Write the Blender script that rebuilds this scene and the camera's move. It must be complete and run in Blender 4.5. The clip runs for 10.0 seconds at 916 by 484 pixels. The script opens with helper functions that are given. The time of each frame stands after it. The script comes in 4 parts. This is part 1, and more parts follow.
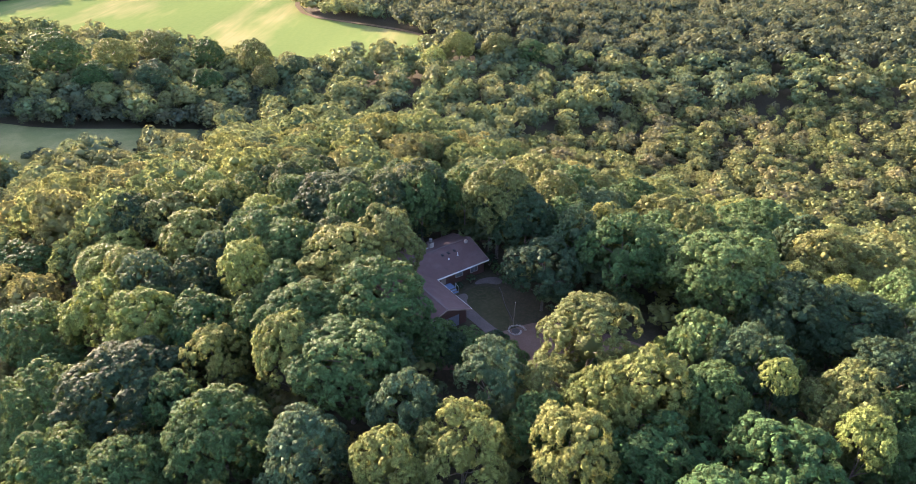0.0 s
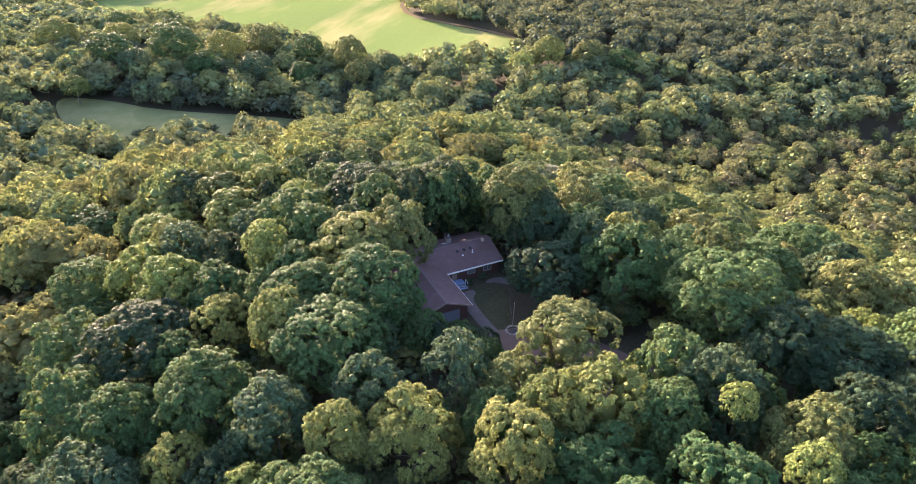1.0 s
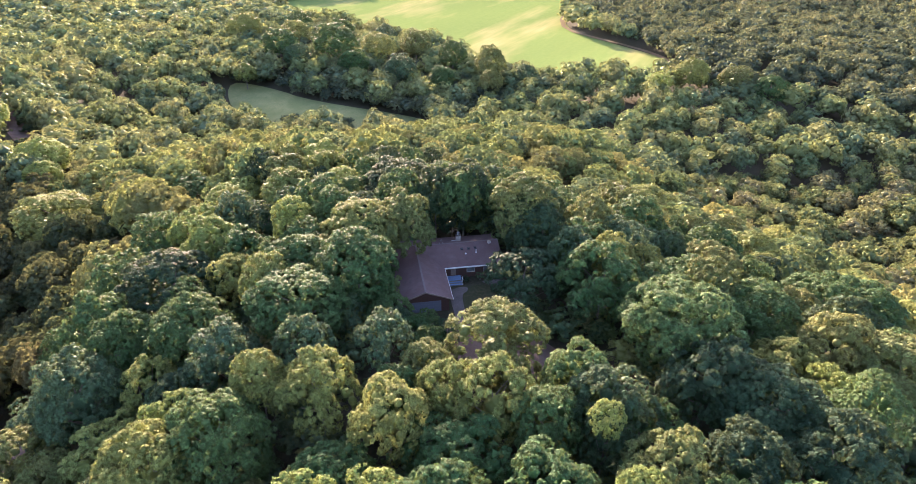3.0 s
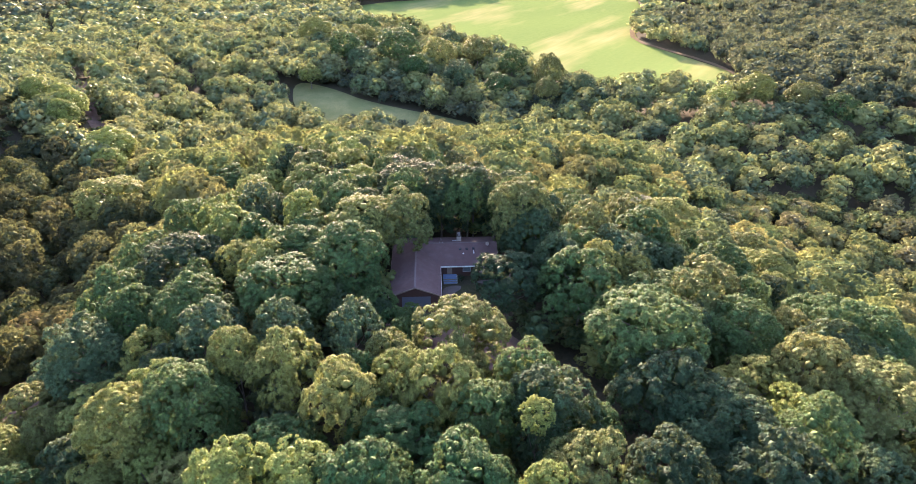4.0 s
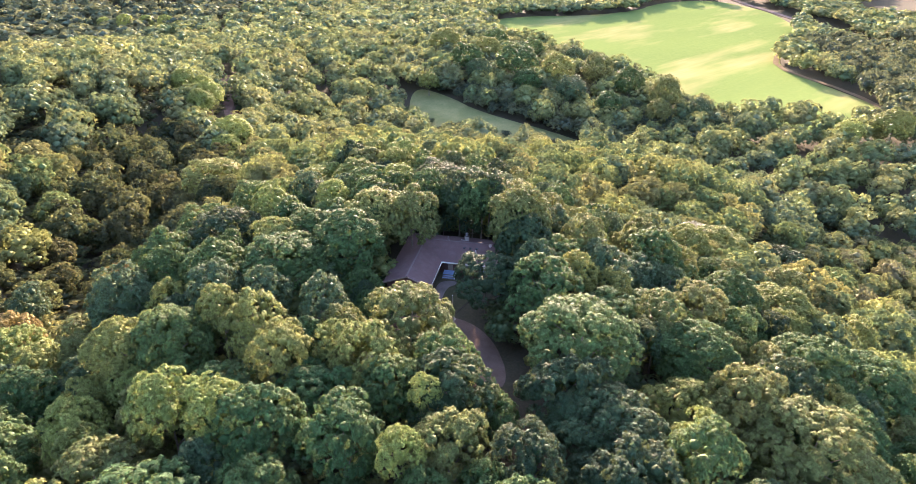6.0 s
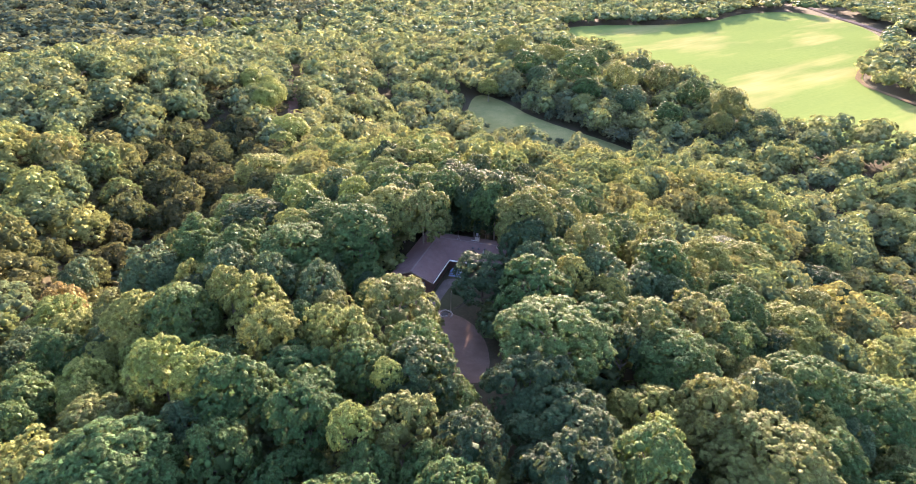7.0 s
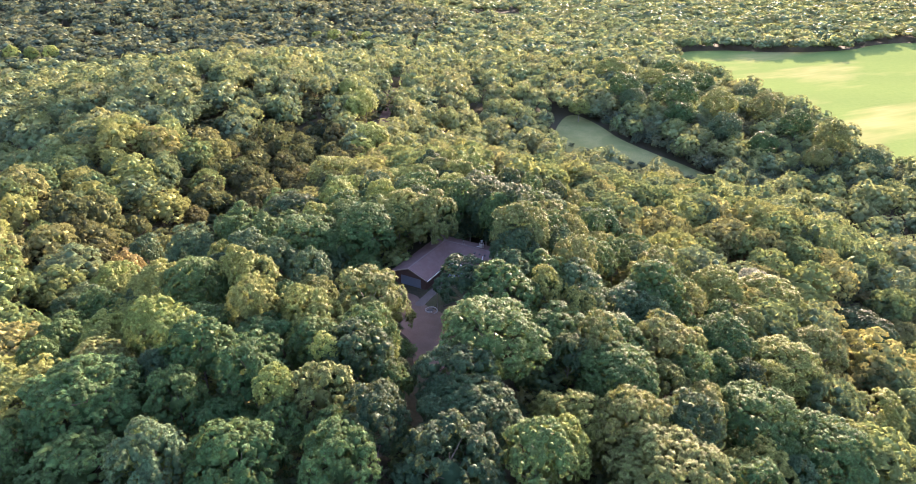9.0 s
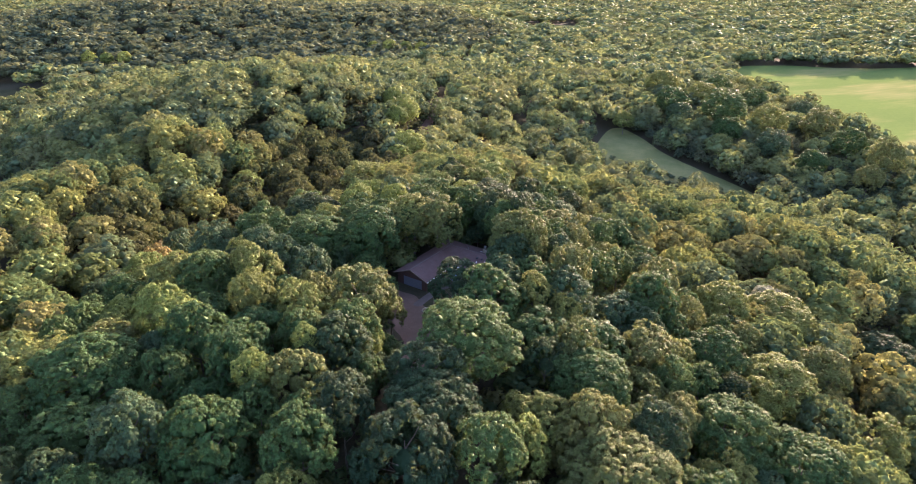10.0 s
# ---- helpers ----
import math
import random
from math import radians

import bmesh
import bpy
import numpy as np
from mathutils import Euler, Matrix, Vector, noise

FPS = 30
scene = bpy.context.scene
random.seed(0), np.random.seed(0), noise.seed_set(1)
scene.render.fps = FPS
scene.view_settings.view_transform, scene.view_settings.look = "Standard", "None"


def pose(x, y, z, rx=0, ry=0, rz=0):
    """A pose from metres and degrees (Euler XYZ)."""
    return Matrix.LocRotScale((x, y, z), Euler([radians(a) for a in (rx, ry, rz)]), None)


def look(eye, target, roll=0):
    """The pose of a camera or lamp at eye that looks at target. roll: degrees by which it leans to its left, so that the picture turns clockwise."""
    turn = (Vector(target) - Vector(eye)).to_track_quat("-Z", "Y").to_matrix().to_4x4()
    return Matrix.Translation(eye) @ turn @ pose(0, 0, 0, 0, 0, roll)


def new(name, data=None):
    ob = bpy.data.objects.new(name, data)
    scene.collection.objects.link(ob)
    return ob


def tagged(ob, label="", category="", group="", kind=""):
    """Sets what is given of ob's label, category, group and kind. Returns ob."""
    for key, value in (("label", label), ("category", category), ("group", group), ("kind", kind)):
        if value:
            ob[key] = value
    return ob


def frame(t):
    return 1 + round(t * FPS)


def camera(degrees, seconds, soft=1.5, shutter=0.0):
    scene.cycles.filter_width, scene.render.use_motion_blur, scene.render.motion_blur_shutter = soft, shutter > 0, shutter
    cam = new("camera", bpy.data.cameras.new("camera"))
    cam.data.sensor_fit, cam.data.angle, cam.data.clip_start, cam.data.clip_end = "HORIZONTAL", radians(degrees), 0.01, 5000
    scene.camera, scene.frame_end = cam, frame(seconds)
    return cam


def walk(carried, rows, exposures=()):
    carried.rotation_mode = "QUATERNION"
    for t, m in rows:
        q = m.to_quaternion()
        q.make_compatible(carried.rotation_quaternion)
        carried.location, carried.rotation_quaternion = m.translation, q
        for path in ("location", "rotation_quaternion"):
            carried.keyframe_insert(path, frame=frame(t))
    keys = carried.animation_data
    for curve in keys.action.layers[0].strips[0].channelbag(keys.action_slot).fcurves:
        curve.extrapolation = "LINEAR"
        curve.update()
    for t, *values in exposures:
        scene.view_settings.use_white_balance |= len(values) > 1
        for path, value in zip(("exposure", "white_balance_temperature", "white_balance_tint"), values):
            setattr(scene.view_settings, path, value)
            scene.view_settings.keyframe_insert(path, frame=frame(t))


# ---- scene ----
# ------------------------------------------------------------ camera
cam = camera(71.3, 10.0, soft=0.6)
METRES, EYE, TILT, LEAN, TURN = 130.0, 62.0, -31.0, 0.0, 0.0
ROWS = [
    (0.0, 0.0, 0.0, 0.0, 0.0, 0.0, -0.0),
    (0.5, 0.0529, -0.0067, -0.0031, 4.3, 0.04, -2.55),
    (1.0, 0.106, -0.0098, -0.0042, 8.46, -0.06, -5.05),
    (1.5, 0.1586, -0.0108, -0.0032, 12.35, -0.22, -7.35),
    (2.0, 0.2111, -0.0094, -0.0006, 15.67, -0.42, -9.26),
    (2.5, 0.2629, -0.0056, 0.004, 19.13, -0.81, -11.2),
    (4.0, 0.4136, 0.0184, 0.0274, 28.82, -2.31, -16.24),
    (4.5, 0.4618, 0.0302, 0.0376, 32.09, -2.97, -17.79),
    (5.0, 0.5087, 0.0441, 0.0488, 35.09, -3.65, -19.16),
    (5.5, 0.5544, 0.0598, 0.0607, 38.33, -4.45, -20.58),
    (7.0, 0.6833, 0.1184, 0.1044, 48.86, -7.65, -24.38),
    (7.5, 0.7224, 0.1402, 0.1207, 52.08, -8.71, -25.41),
    (8.0, 0.7601, 0.1634, 0.1379, 55.03, -9.63, -26.28),
    (8.5, 0.7963, 0.1877, 0.1557, 57.87, -10.51, -27.07),
    (9.0, 0.8312, 0.2134, 0.1743, 60.81, -11.43, -27.81),
    (9.5, 0.8641, 0.2404, 0.1937, 63.83, -12.41, -28.42),
    (10.0, 0.8951, 0.2686, 0.214, 66.81, -13.4, -28.95),
]
EXPOSURES = [(t, stops, 5950, 34) for t, stops in ((0.0, 3.22), (2.5, 3.31), (4.5, 3.44), (7.0, 3.52), (9.0, 3.50), (10.0, 2.92))]
walk(cam, [(t, pose(0, 0, EYE, TILT, LEAN, TURN) @ pose(METRES * x, METRES * y, METRES * z, 90 + pitch, roll, yaw)) for t, x, y, z, yaw, pitch, roll in ROWS], EXPOSURES)

# ------------------------------------------------------------ light: low evening sun, ahead and to one side, and open sky
SUN_YAW, SUN_HIGH = 41.0, 11.5
world = bpy.data.worlds.new("world")
scene.world = world
world.use_nodes = True
wn = world.node_tree.nodes
sky = wn.new("ShaderNodeTexSky")
sky.sky_type = "NISHITA"
sky.sun_disc = False
sky.sun_elevation = radians(SUN_HIGH)
sky.sun_rotation = radians(-SUN_YAW)
sky.dust_density = 2.0
wn["Background"].inputs["Strength"].default_value = 0.12
world.node_tree.links.new(sky.outputs[0], wn["Background"].inputs["Color"])
sun_dir = Vector((-math.sin(radians(SUN_YAW)) * math.cos(radians(SUN_HIGH)), math.cos(radians(SUN_YAW)) * math.cos(radians(SUN_HIGH)), math.sin(radians(SUN_HIGH))))
sun = new("sun", bpy.data.lights.new("sun", "SUN"))
sun.data.energy = 5.0
sun.data.angle = radians(0.6)
sun.data.color = (1.0, 0.79, 0.50)
sun.matrix_world = look(sun_dir * 400, (0, 0, 0))


# ------------------------------------------------------------ materials
class Mat:
    """A node material under construction."""

    def __init__(self, name, rough=0.8, spec=0.3):
        self.m = bpy.data.materials.new(name)
        self.m.use_nodes = True
        self.t = self.m.node_tree
        self.b = self.t.nodes["Principled BSDF"]
        self.b.inputs["Roughness"].default_value = rough
        self.b.inputs["Specular IOR Level"].default_value = spec

    def node(self, kind, **props):
        n = self.t.nodes.new(kind)
        for k, v in props.items():
            if k == "operation":
                n.operation = v
            elif k == "blend_type":
                n.blend_type = v
            elif k == "data_type":
                n.data_type = v
            elif k == "attribute_name":
                n.attribute_name = v
        return n

    def link(self, a, b):
        self.t.links.new(a, b)

    def coords(self, kind="Object"):
        return self.node("ShaderNodeTexCoord").outputs[kind]

    def noise(self, scale, detail=4.0, rough=0.6, vec=None):
        n = self.node("ShaderNodeTexNoise")
        n.inputs["Scale"].default_value, n.inputs["Detail"].default_value, n.inputs["Roughness"].default_value = scale, detail, rough
        self.link(vec if vec is not None else self.coords(), n.inputs["Vector"])
        return n.outputs["Fac"]

    def ramp(self, fac, *stops):
        n = self.node("ShaderNodeValToRGB")
        e = n.color_ramp.elements
        while len(e) < len(stops):
            e.new(0.5)
        for i, (p, c) in enumerate(stops):
            e[i].position, e[i].color = p, (*c, 1)
        self.link(fac, n.inputs["Fac"])
        return n.outputs["Color"]

    def mix(self, fac, a, b, blend="MIX"):
        n = self.node("ShaderNodeMix", data_type="RGBA", blend_type=blend)
        for value, k in ((fac, 0), (a, 6), (b, 7)):
            if isinstance(value, (int, float)):
                n.inputs[k].default_value = value
            elif isinstance(value, tuple):
                n.inputs[k].default_value = (*value, 1)
            else:
                self.link(value, n.inputs[k])
        return n.outputs[2]

    def maths(self, op, a, b=0.0):
        n = self.node("ShaderNodeMath", operation=op)
        for value, k in ((a, 0), (b, 1)):
            if isinstance(value, (int, float)):
                n.inputs[k].default_value = value
            else:
                self.link(value, n.inputs[k])
        return n.outputs[0]

    def span(self, fac, lo, hi, a=0.0, b=1.0):
        n = self.node("ShaderNodeMapRange")
        for k, v in (("From Min", lo), ("From Max", hi), ("To Min", a), ("To Max", b)):
            n.inputs[k].default_value = v
        self.link(fac, n.inputs["Value"])
        return n.outputs["Result"]

    def color(self, c):
        self.link(c, self.b.inputs["Base Color"])
        return self

    def bump(self, height, strength=0.4, distance=0.05):
        n = self.node("ShaderNodeBump")
        n.inputs["Strength"].default_value, n.inputs["Distance"].default_value = strength, distance
        self.link(height, n.inputs["Height"])
        self.link(n.outputs[0], self.b.inputs["Normal"])
        return self


def leaf_material(name, low, high, tip, per_tree="object", glow=0.42, leaf=6.5, holes=0.48, rough_up=1.0, gloss=0.08, spread=0.5):
    """Foliage (low and high: the range over the trees, or a row of tones and none): a colour of its own for each tree, patches within the crown, each leaf spray a little different, thin enough to let light through."""
    k = Mat(name, 0.62, gloss)
    if per_tree == "object":
        base = k.mix(k.node("ShaderNodeObjectInfo").outputs["Random"], low, high)
    else:
        tone = k.node("ShaderNodeAttribute", attribute_name="tint").outputs["Fac"]
        base = k.ramp(tone, *[(i / (len(low) - 1), c) for i, c in enumerate(low)])
    place = k.node("ShaderNodeNewGeometry").outputs["Position"]
    spray = k.node("ShaderNodeNewGeometry").outputs["Random Per Island"]
    patch = k.span(k.noise(0.35, 3, vec=place), 0.4, 0.7)
    base = k.mix(k.maths("MULTIPLY", patch, 0.4), base, k.mix(0.5, base, tip))
    val = k.span(spray, 0, 1, 1.0 - spread, 1.0 + spread)
    hsv = k.node("ShaderNodeHueSaturation")
    hue = k.span(spray, 0, 1, 0.485, 0.515)
    k.link(hue, hsv.inputs["Hue"])
    k.link(val, hsv.inputs["Value"])
    k.link(base, hsv.inputs["Color"])
    k.color(hsv.outputs[0])
    tr = k.node("ShaderNodeBsdfTranslucent")
    warm = k.mix(0.25, hsv.outputs[0], (0.26, 0.245, 0.062))
    k.link(warm, tr.inputs["Color"])
    mx = k.node("ShaderNodeMixShader")
    mx.inputs[0].default_value = glow
    k.link(k.b.outputs[0], mx.inputs[1])
    k.link(tr.outputs[0], mx.inputs[2])
    grain = k.noise(leaf, 2.0, 0.6, place)
    k.bump(grain, rough_up, 0.8 / leaf)
    k.link(k.b.inputs["Normal"].links[0].from_socket, tr.inputs["Normal"])
    last = mx.outputs[0]
    if holes:
        air = k.node("ShaderNodeBsdfTransparent")
        cut = k.node("ShaderNodeMixShader")
        k.link(k.maths("GREATER_THAN", k.noise(leaf * 0.9, 1.0, 0.5, place), holes), cut.inputs[0])
        k.link(air.outputs[0], cut.inputs[1])
        k.link(last, cut.inputs[2])
        last = cut.outputs[0]
    k.link(last, k.t.nodes["Material Output"].inputs["Surface"])
    return k.m


LEAVES = {
    "green": ((0.036, 0.086, 0.031), (0.068, 0.118, 0.040), (0.120, 0.150, 0.050)),
    "dark": ((0.022, 0.050, 0.027), (0.038, 0.072, 0.034), (0.062, 0.092, 0.042)),
    "blue": ((0.042, 0.086, 0.045), (0.068, 0.112, 0.055), (0.105, 0.142, 0.060)),
    "yellow": ((0.128, 0.160, 0.046), (0.182, 0.194, 0.056), (0.240, 0.222, 0.064)),
    "olive": ((0.098, 0.124, 0.042), (0.138, 0.150, 0.050), (0.205, 0.176, 0.058)),
    # brighter than lime: open sunlight on these trees is put into the leaves
    "bright": ((0.200, 0.245, 0.062), (0.245, 0.280, 0.072), (0.300, 0.300, 0.090)),
    "amber": ((0.190, 0.150, 0.052), (0.240, 0.170, 0.058), (0.290, 0.185, 0.064)),
    "pale": ((0.230, 0.240, 0.160), (0.250, 0.260, 0.175), (0.300, 0.300, 0.210)),
    "lime": ((0.130, 0.176, 0.048), (0.172, 0.212, 0.056), (0.235, 0.238, 0.068)),
}
MAT_LEAF = {k: leaf_material("foliage_" + k, *v, glow=0.30, holes=0.45, leaf=8.5) for k, v in LEAVES.items()}
MAT_INNER = {k: leaf_material("inner_foliage_" + k, *v, glow=0.0, holes=0.0, spread=0.15) for k, v in LEAVES.items()}
WOODS = {"mixed": (((0.057, 0.102, 0.050), (0.099, 0.142, 0.079), (0.086, 0.134, 0.055), (0.132, 0.174, 0.067), (0.195, 0.216, 0.072), (0.145, 0.150, 0.066), (0.239, 0.228, 0.082)), None, (0.239, 0.222, 0.086)),
         # dull olive and brown leaves, toned down further to carry the gully's shade
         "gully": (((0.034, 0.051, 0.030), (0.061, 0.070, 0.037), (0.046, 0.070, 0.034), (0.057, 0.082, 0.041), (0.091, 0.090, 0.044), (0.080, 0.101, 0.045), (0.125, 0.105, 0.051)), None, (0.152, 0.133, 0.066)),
         # paler, greyer tones: distance haze put into the far leaf colours
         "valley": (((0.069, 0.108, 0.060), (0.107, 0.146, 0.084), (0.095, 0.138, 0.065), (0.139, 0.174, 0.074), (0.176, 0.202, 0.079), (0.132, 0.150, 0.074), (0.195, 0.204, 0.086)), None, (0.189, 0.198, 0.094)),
         # shade of far slopes put in as dark blue-green, lifted slightly for haze
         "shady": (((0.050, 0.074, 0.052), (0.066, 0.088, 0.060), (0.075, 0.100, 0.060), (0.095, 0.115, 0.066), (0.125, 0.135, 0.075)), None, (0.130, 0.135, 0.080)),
         "brush": (((0.085, 0.115, 0.052), (0.115, 0.145, 0.058), (0.150, 0.168, 0.066), (0.135, 0.130, 0.075), (0.130, 0.158, 0.060), (0.172, 0.166, 0.078)), None, (0.19, 0.18, 0.085))}
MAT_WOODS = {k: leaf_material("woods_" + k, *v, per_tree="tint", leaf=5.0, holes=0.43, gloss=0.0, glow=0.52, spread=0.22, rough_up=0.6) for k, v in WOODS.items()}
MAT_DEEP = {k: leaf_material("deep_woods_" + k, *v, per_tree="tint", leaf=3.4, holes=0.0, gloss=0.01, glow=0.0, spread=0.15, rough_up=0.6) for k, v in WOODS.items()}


def bark():
    k = Mat("bark", 0.9)
    n = k.noise(3.0, 6)
    k.color(k.ramp(n, (0.3, (0.055, 0.045, 0.035)), (0.7, (0.20, 0.17, 0.14))))
    k.bump(k.noise(9.0, 6), 0.6, 0.05)
    return k.m


def earth():
    k = Mat("woodland_floor", 1.0, 0.02)
    n = k.noise(0.25, 6)
    f = k.noise(2.5, 6)
    c = k.mix(n, (0.045, 0.038, 0.028), (0.040, 0.048, 0.026))
    k.color(k.mix(k.span(f, 0.4, 0.7), c, (0.068, 0.055, 0.036)))
    k.bump(f, 0.7, 0.2)
    return k.m


def crop():
    """Green crop drilled in rows, with sunlit patches painted in as pale yellow drifts."""
    k = Mat("crop", 1.0, 0.0)
    co = k.coords()
    mp = k.node("ShaderNodeMapping")
    mp.inputs["Rotation"].default_value = (0, 0, radians(28))
    mp.inputs["Scale"].default_value = (1.0, 0.28, 1.0)
    k.link(co, mp.inputs["Vector"])
    sun_patches = k.noise(0.02, 4, 0.55, mp.outputs[0])
    fine = k.noise(0.35, 6)
    mp2 = k.node("ShaderNodeMapping")
    mp2.inputs["Rotation"].default_value = (0, 0, radians(-62))
    mp2.inputs["Scale"].default_value = (1.0, 0.03, 1.0)
    k.link(co, mp2.inputs["Vector"])
    rows = k.noise(0.35, 3, 0.6, mp2.outputs[0])
    # pale yellow puts sunlit patches between tree shadows into the colour
    c = k.mix(k.span(sun_patches, 0.50, 0.66), (0.104, 0.142, 0.044), (0.215, 0.195, 0.085))
    c = k.mix(k.span(rows, 0.35, 0.7, 0.0, 0.35), c, (0.085, 0.130, 0.042))
    c = k.mix(k.span(fine, 0.4, 0.75, 0.0, 0.3), c, (0.150, 0.180, 0.062))
    k.color(c)
    k.bump(rows, 0.25, 0.3)
    return k.m


def grass(name, a, b, c):
    k = Mat(name, 1.0, 0.0)
    k.color(k.mix(k.span(k.noise(1.8, 6), 0.45, 0.75), k.mix(k.span(k.noise(0.10, 5), 0.38, 0.62), a, b), c))
    k.bump(k.noise(12.0, 4), 0.6, 0.05)
    return k.m


def track(name, a, b):
    k = Mat(name, 1.0, 0.0)
    k.color(k.mix(k.span(k.noise(6.0, 6), 0.4, 0.8), k.mix(k.span(k.noise(0.4, 4), 0.35, 0.65), a, b), tuple(0.7 * v for v in a)))
    k.bump(k.noise(14.0, 5), 0.5, 0.03)
    return k.m


def shingle():
    k = Mat("shingle", 0.9, 0.2)
    rnd = k.node("ShaderNodeNewGeometry").outputs["Random Per Island"]
    c = k.mix(rnd, (0.096, 0.059, 0.056), (0.140, 0.092, 0.085))
    c = k.mix(k.span(k.noise(0.5, 4), 0.45, 0.7, 0, 0.5), c, (0.152, 0.113, 0.102))
    c = k.mix(k.span(k.noise(1.3, 5), 0.56, 0.72, 0, 0.6), c, (0.07, 0.06, 0.055))
    k.color(c)
    k.bump(k.noise(40.0, 3), 0.5, 0.01)
    return k.m


def painted(name, c, rough=0.6, grime=0.25):
    k = Mat(name, rough)
    k.color(k.mix(k.span(k.noise(2.2, 6), 0.45, 0.75, 0, grime), c, tuple(v * 0.5 for v in c)))
    k.bump(k.noise(18.0, 4), 0.2, 0.01)
    return k.m


def stone():
    k = Mat("stone", 0.85)
    rnd = k.node("ShaderNodeObjectInfo").outputs["Random"]
    isl = k.node("ShaderNodeNewGeometry").outputs["Random Per Island"]
    c = k.mix(rnd, (0.26, 0.23, 0.20), (0.42, 0.38, 0.34))
    k.color(k.mix(k.maths("MULTIPLY", isl, 0.6), c, (0.20, 0.17, 0.15)))
    k.bump(k.noise(9.0, 5), 0.6, 0.03)
    return k.m


def metal(name, c, rough):
    k = Mat(name, rough)
    k.b.inputs["Metallic"].default_value = 0.9
    k.color(k.mix(k.span(k.noise(8.0, 5), 0.4, 0.75, 0, 0.4), c, tuple(v * 0.6 for v in c)))
    return k.m


def pane_glass():
    k = Mat("pane_glass", 0.05, 0.8)
    k.b.inputs["Transmission Weight"].default_value = 0.6
    k.b.inputs["Base Color"].default_value = (0.35, 0.40, 0.44, 1)
    return k.m


MAT = {
    "bark": bark(), "earth": earth(), "crop": crop(), "shingle": shingle(), "stone": stone(), "glass": pane_glass(),
    # brownish grass, darkened so its colour carries the shade by the house
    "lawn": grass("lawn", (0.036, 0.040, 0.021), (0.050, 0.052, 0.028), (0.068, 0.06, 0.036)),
    "meadow": grass("meadow", (0.140, 0.152, 0.060), (0.190, 0.185, 0.080), (0.105, 0.118, 0.048)),
    "stubble": grass("stubble", (0.30, 0.24, 0.13), (0.36, 0.29, 0.15), (0.26, 0.22, 0.12)),
    "gravel": track("gravel", (0.120, 0.084, 0.066), (0.155, 0.112, 0.090)),
    # darker than gravel: the clearing's shadow is part of this brown
    "bare": track("bare", (0.080, 0.060, 0.048), (0.105, 0.080, 0.065)),
    "dirt": track("dirt", (0.12, 0.098, 0.062), (0.155, 0.125, 0.085)),
    "paving": track("paving", (0.095, 0.082, 0.076), (0.130, 0.113, 0.104)),
    "siding": painted("siding", (0.085, 0.045, 0.035)),
    "fascia": painted("fascia", (0.75, 0.73, 0.70), 0.5, 0.2),
    "garage_door": painted("garage_door", (0.14, 0.15, 0.18), 0.5, 0.15),
    "blue_paint": painted("blue_paint", (0.13, 0.19, 0.29), 0.6, 0.35),
    "white_paint": painted("white_paint", (0.72, 0.70, 0.67), 0.5, 0.15),
    "trim_paint": painted("trim_paint", (0.34, 0.32, 0.30), 0.5, 0.3),
    "black_plastic": painted("black_plastic", (0.03, 0.03, 0.032), 0.5, 0.2),
    "wood": painted("weathered_wood", (0.24, 0.19, 0.15), 0.8, 0.5),
    "ash": painted("ash", (0.06, 0.055, 0.05), 0.95, 0.5),
    "zinc": metal("zinc", (0.30, 0.30, 0.31), 0.55),
    "pale_roof": painted("pale_roof", (0.34, 0.33, 0.32), 0.7, 0.4),
}

# ------------------------------------------------------------ the lie of the land
VALLEY = -62.0
NEAR_HILLS = ((0, 60, 95, 49.6), (40, 10, 90, 28.2), (-70, 170, 34, 5.1), (-20, 220, 34, 13.1), (-20, 20, 34, -15.8), (-20, -30, 34, 3.2), (-120, 70, 34, -8.4), (-120, 120, 34, 6.3),
              (30, 70, 34, -3.6), (-70, 70, 34, -9.3), (-70, 120, 34, 9.4), (-70, 220, 34, 7.3), (30, 20, 34, -6.3), (-70, 20, 34, -10.0), (-70, -30, 34, 7.7), (-120, 20, 34, 5.0), (0, 290, 50, -1.3), (-90, 6, 20, 7.0), (-86, 44, 22, -9.0))
FAR_HILLS = ((-100, 10, 80, 7.2), (-300, 80, 120, 22.1), (-270, 200, 70, -9.4), (-300, 330, 60, 1.5), (30, 500, 90, 8.5), (230, 440, 110, 9.5), (-220, 340, 50, 7.5), (-360, 260, 80, 5.9),
             (130, 430, 80, -4.1), (-120, -30, 34, 7.0), (-20, 370, 45, 4.6), (-350, 420, 80, 4.9), (-370, 110, 90, 14.5), (-270, 20, 70, 15.0), (-270, 110, 70, 7.9), (-192, 42, 30, 7.0), (-160, 84, 26, -6.0), (-980, -40, 170, 40.0), (-900, 330, 140, 22.0), (-172, 22, 24, 9.0), (-248, 108, 26, 5.0), (-206, 101, 24, -3.0))
HOME = (2.0, 84.0)
HOME_Z = -0.25


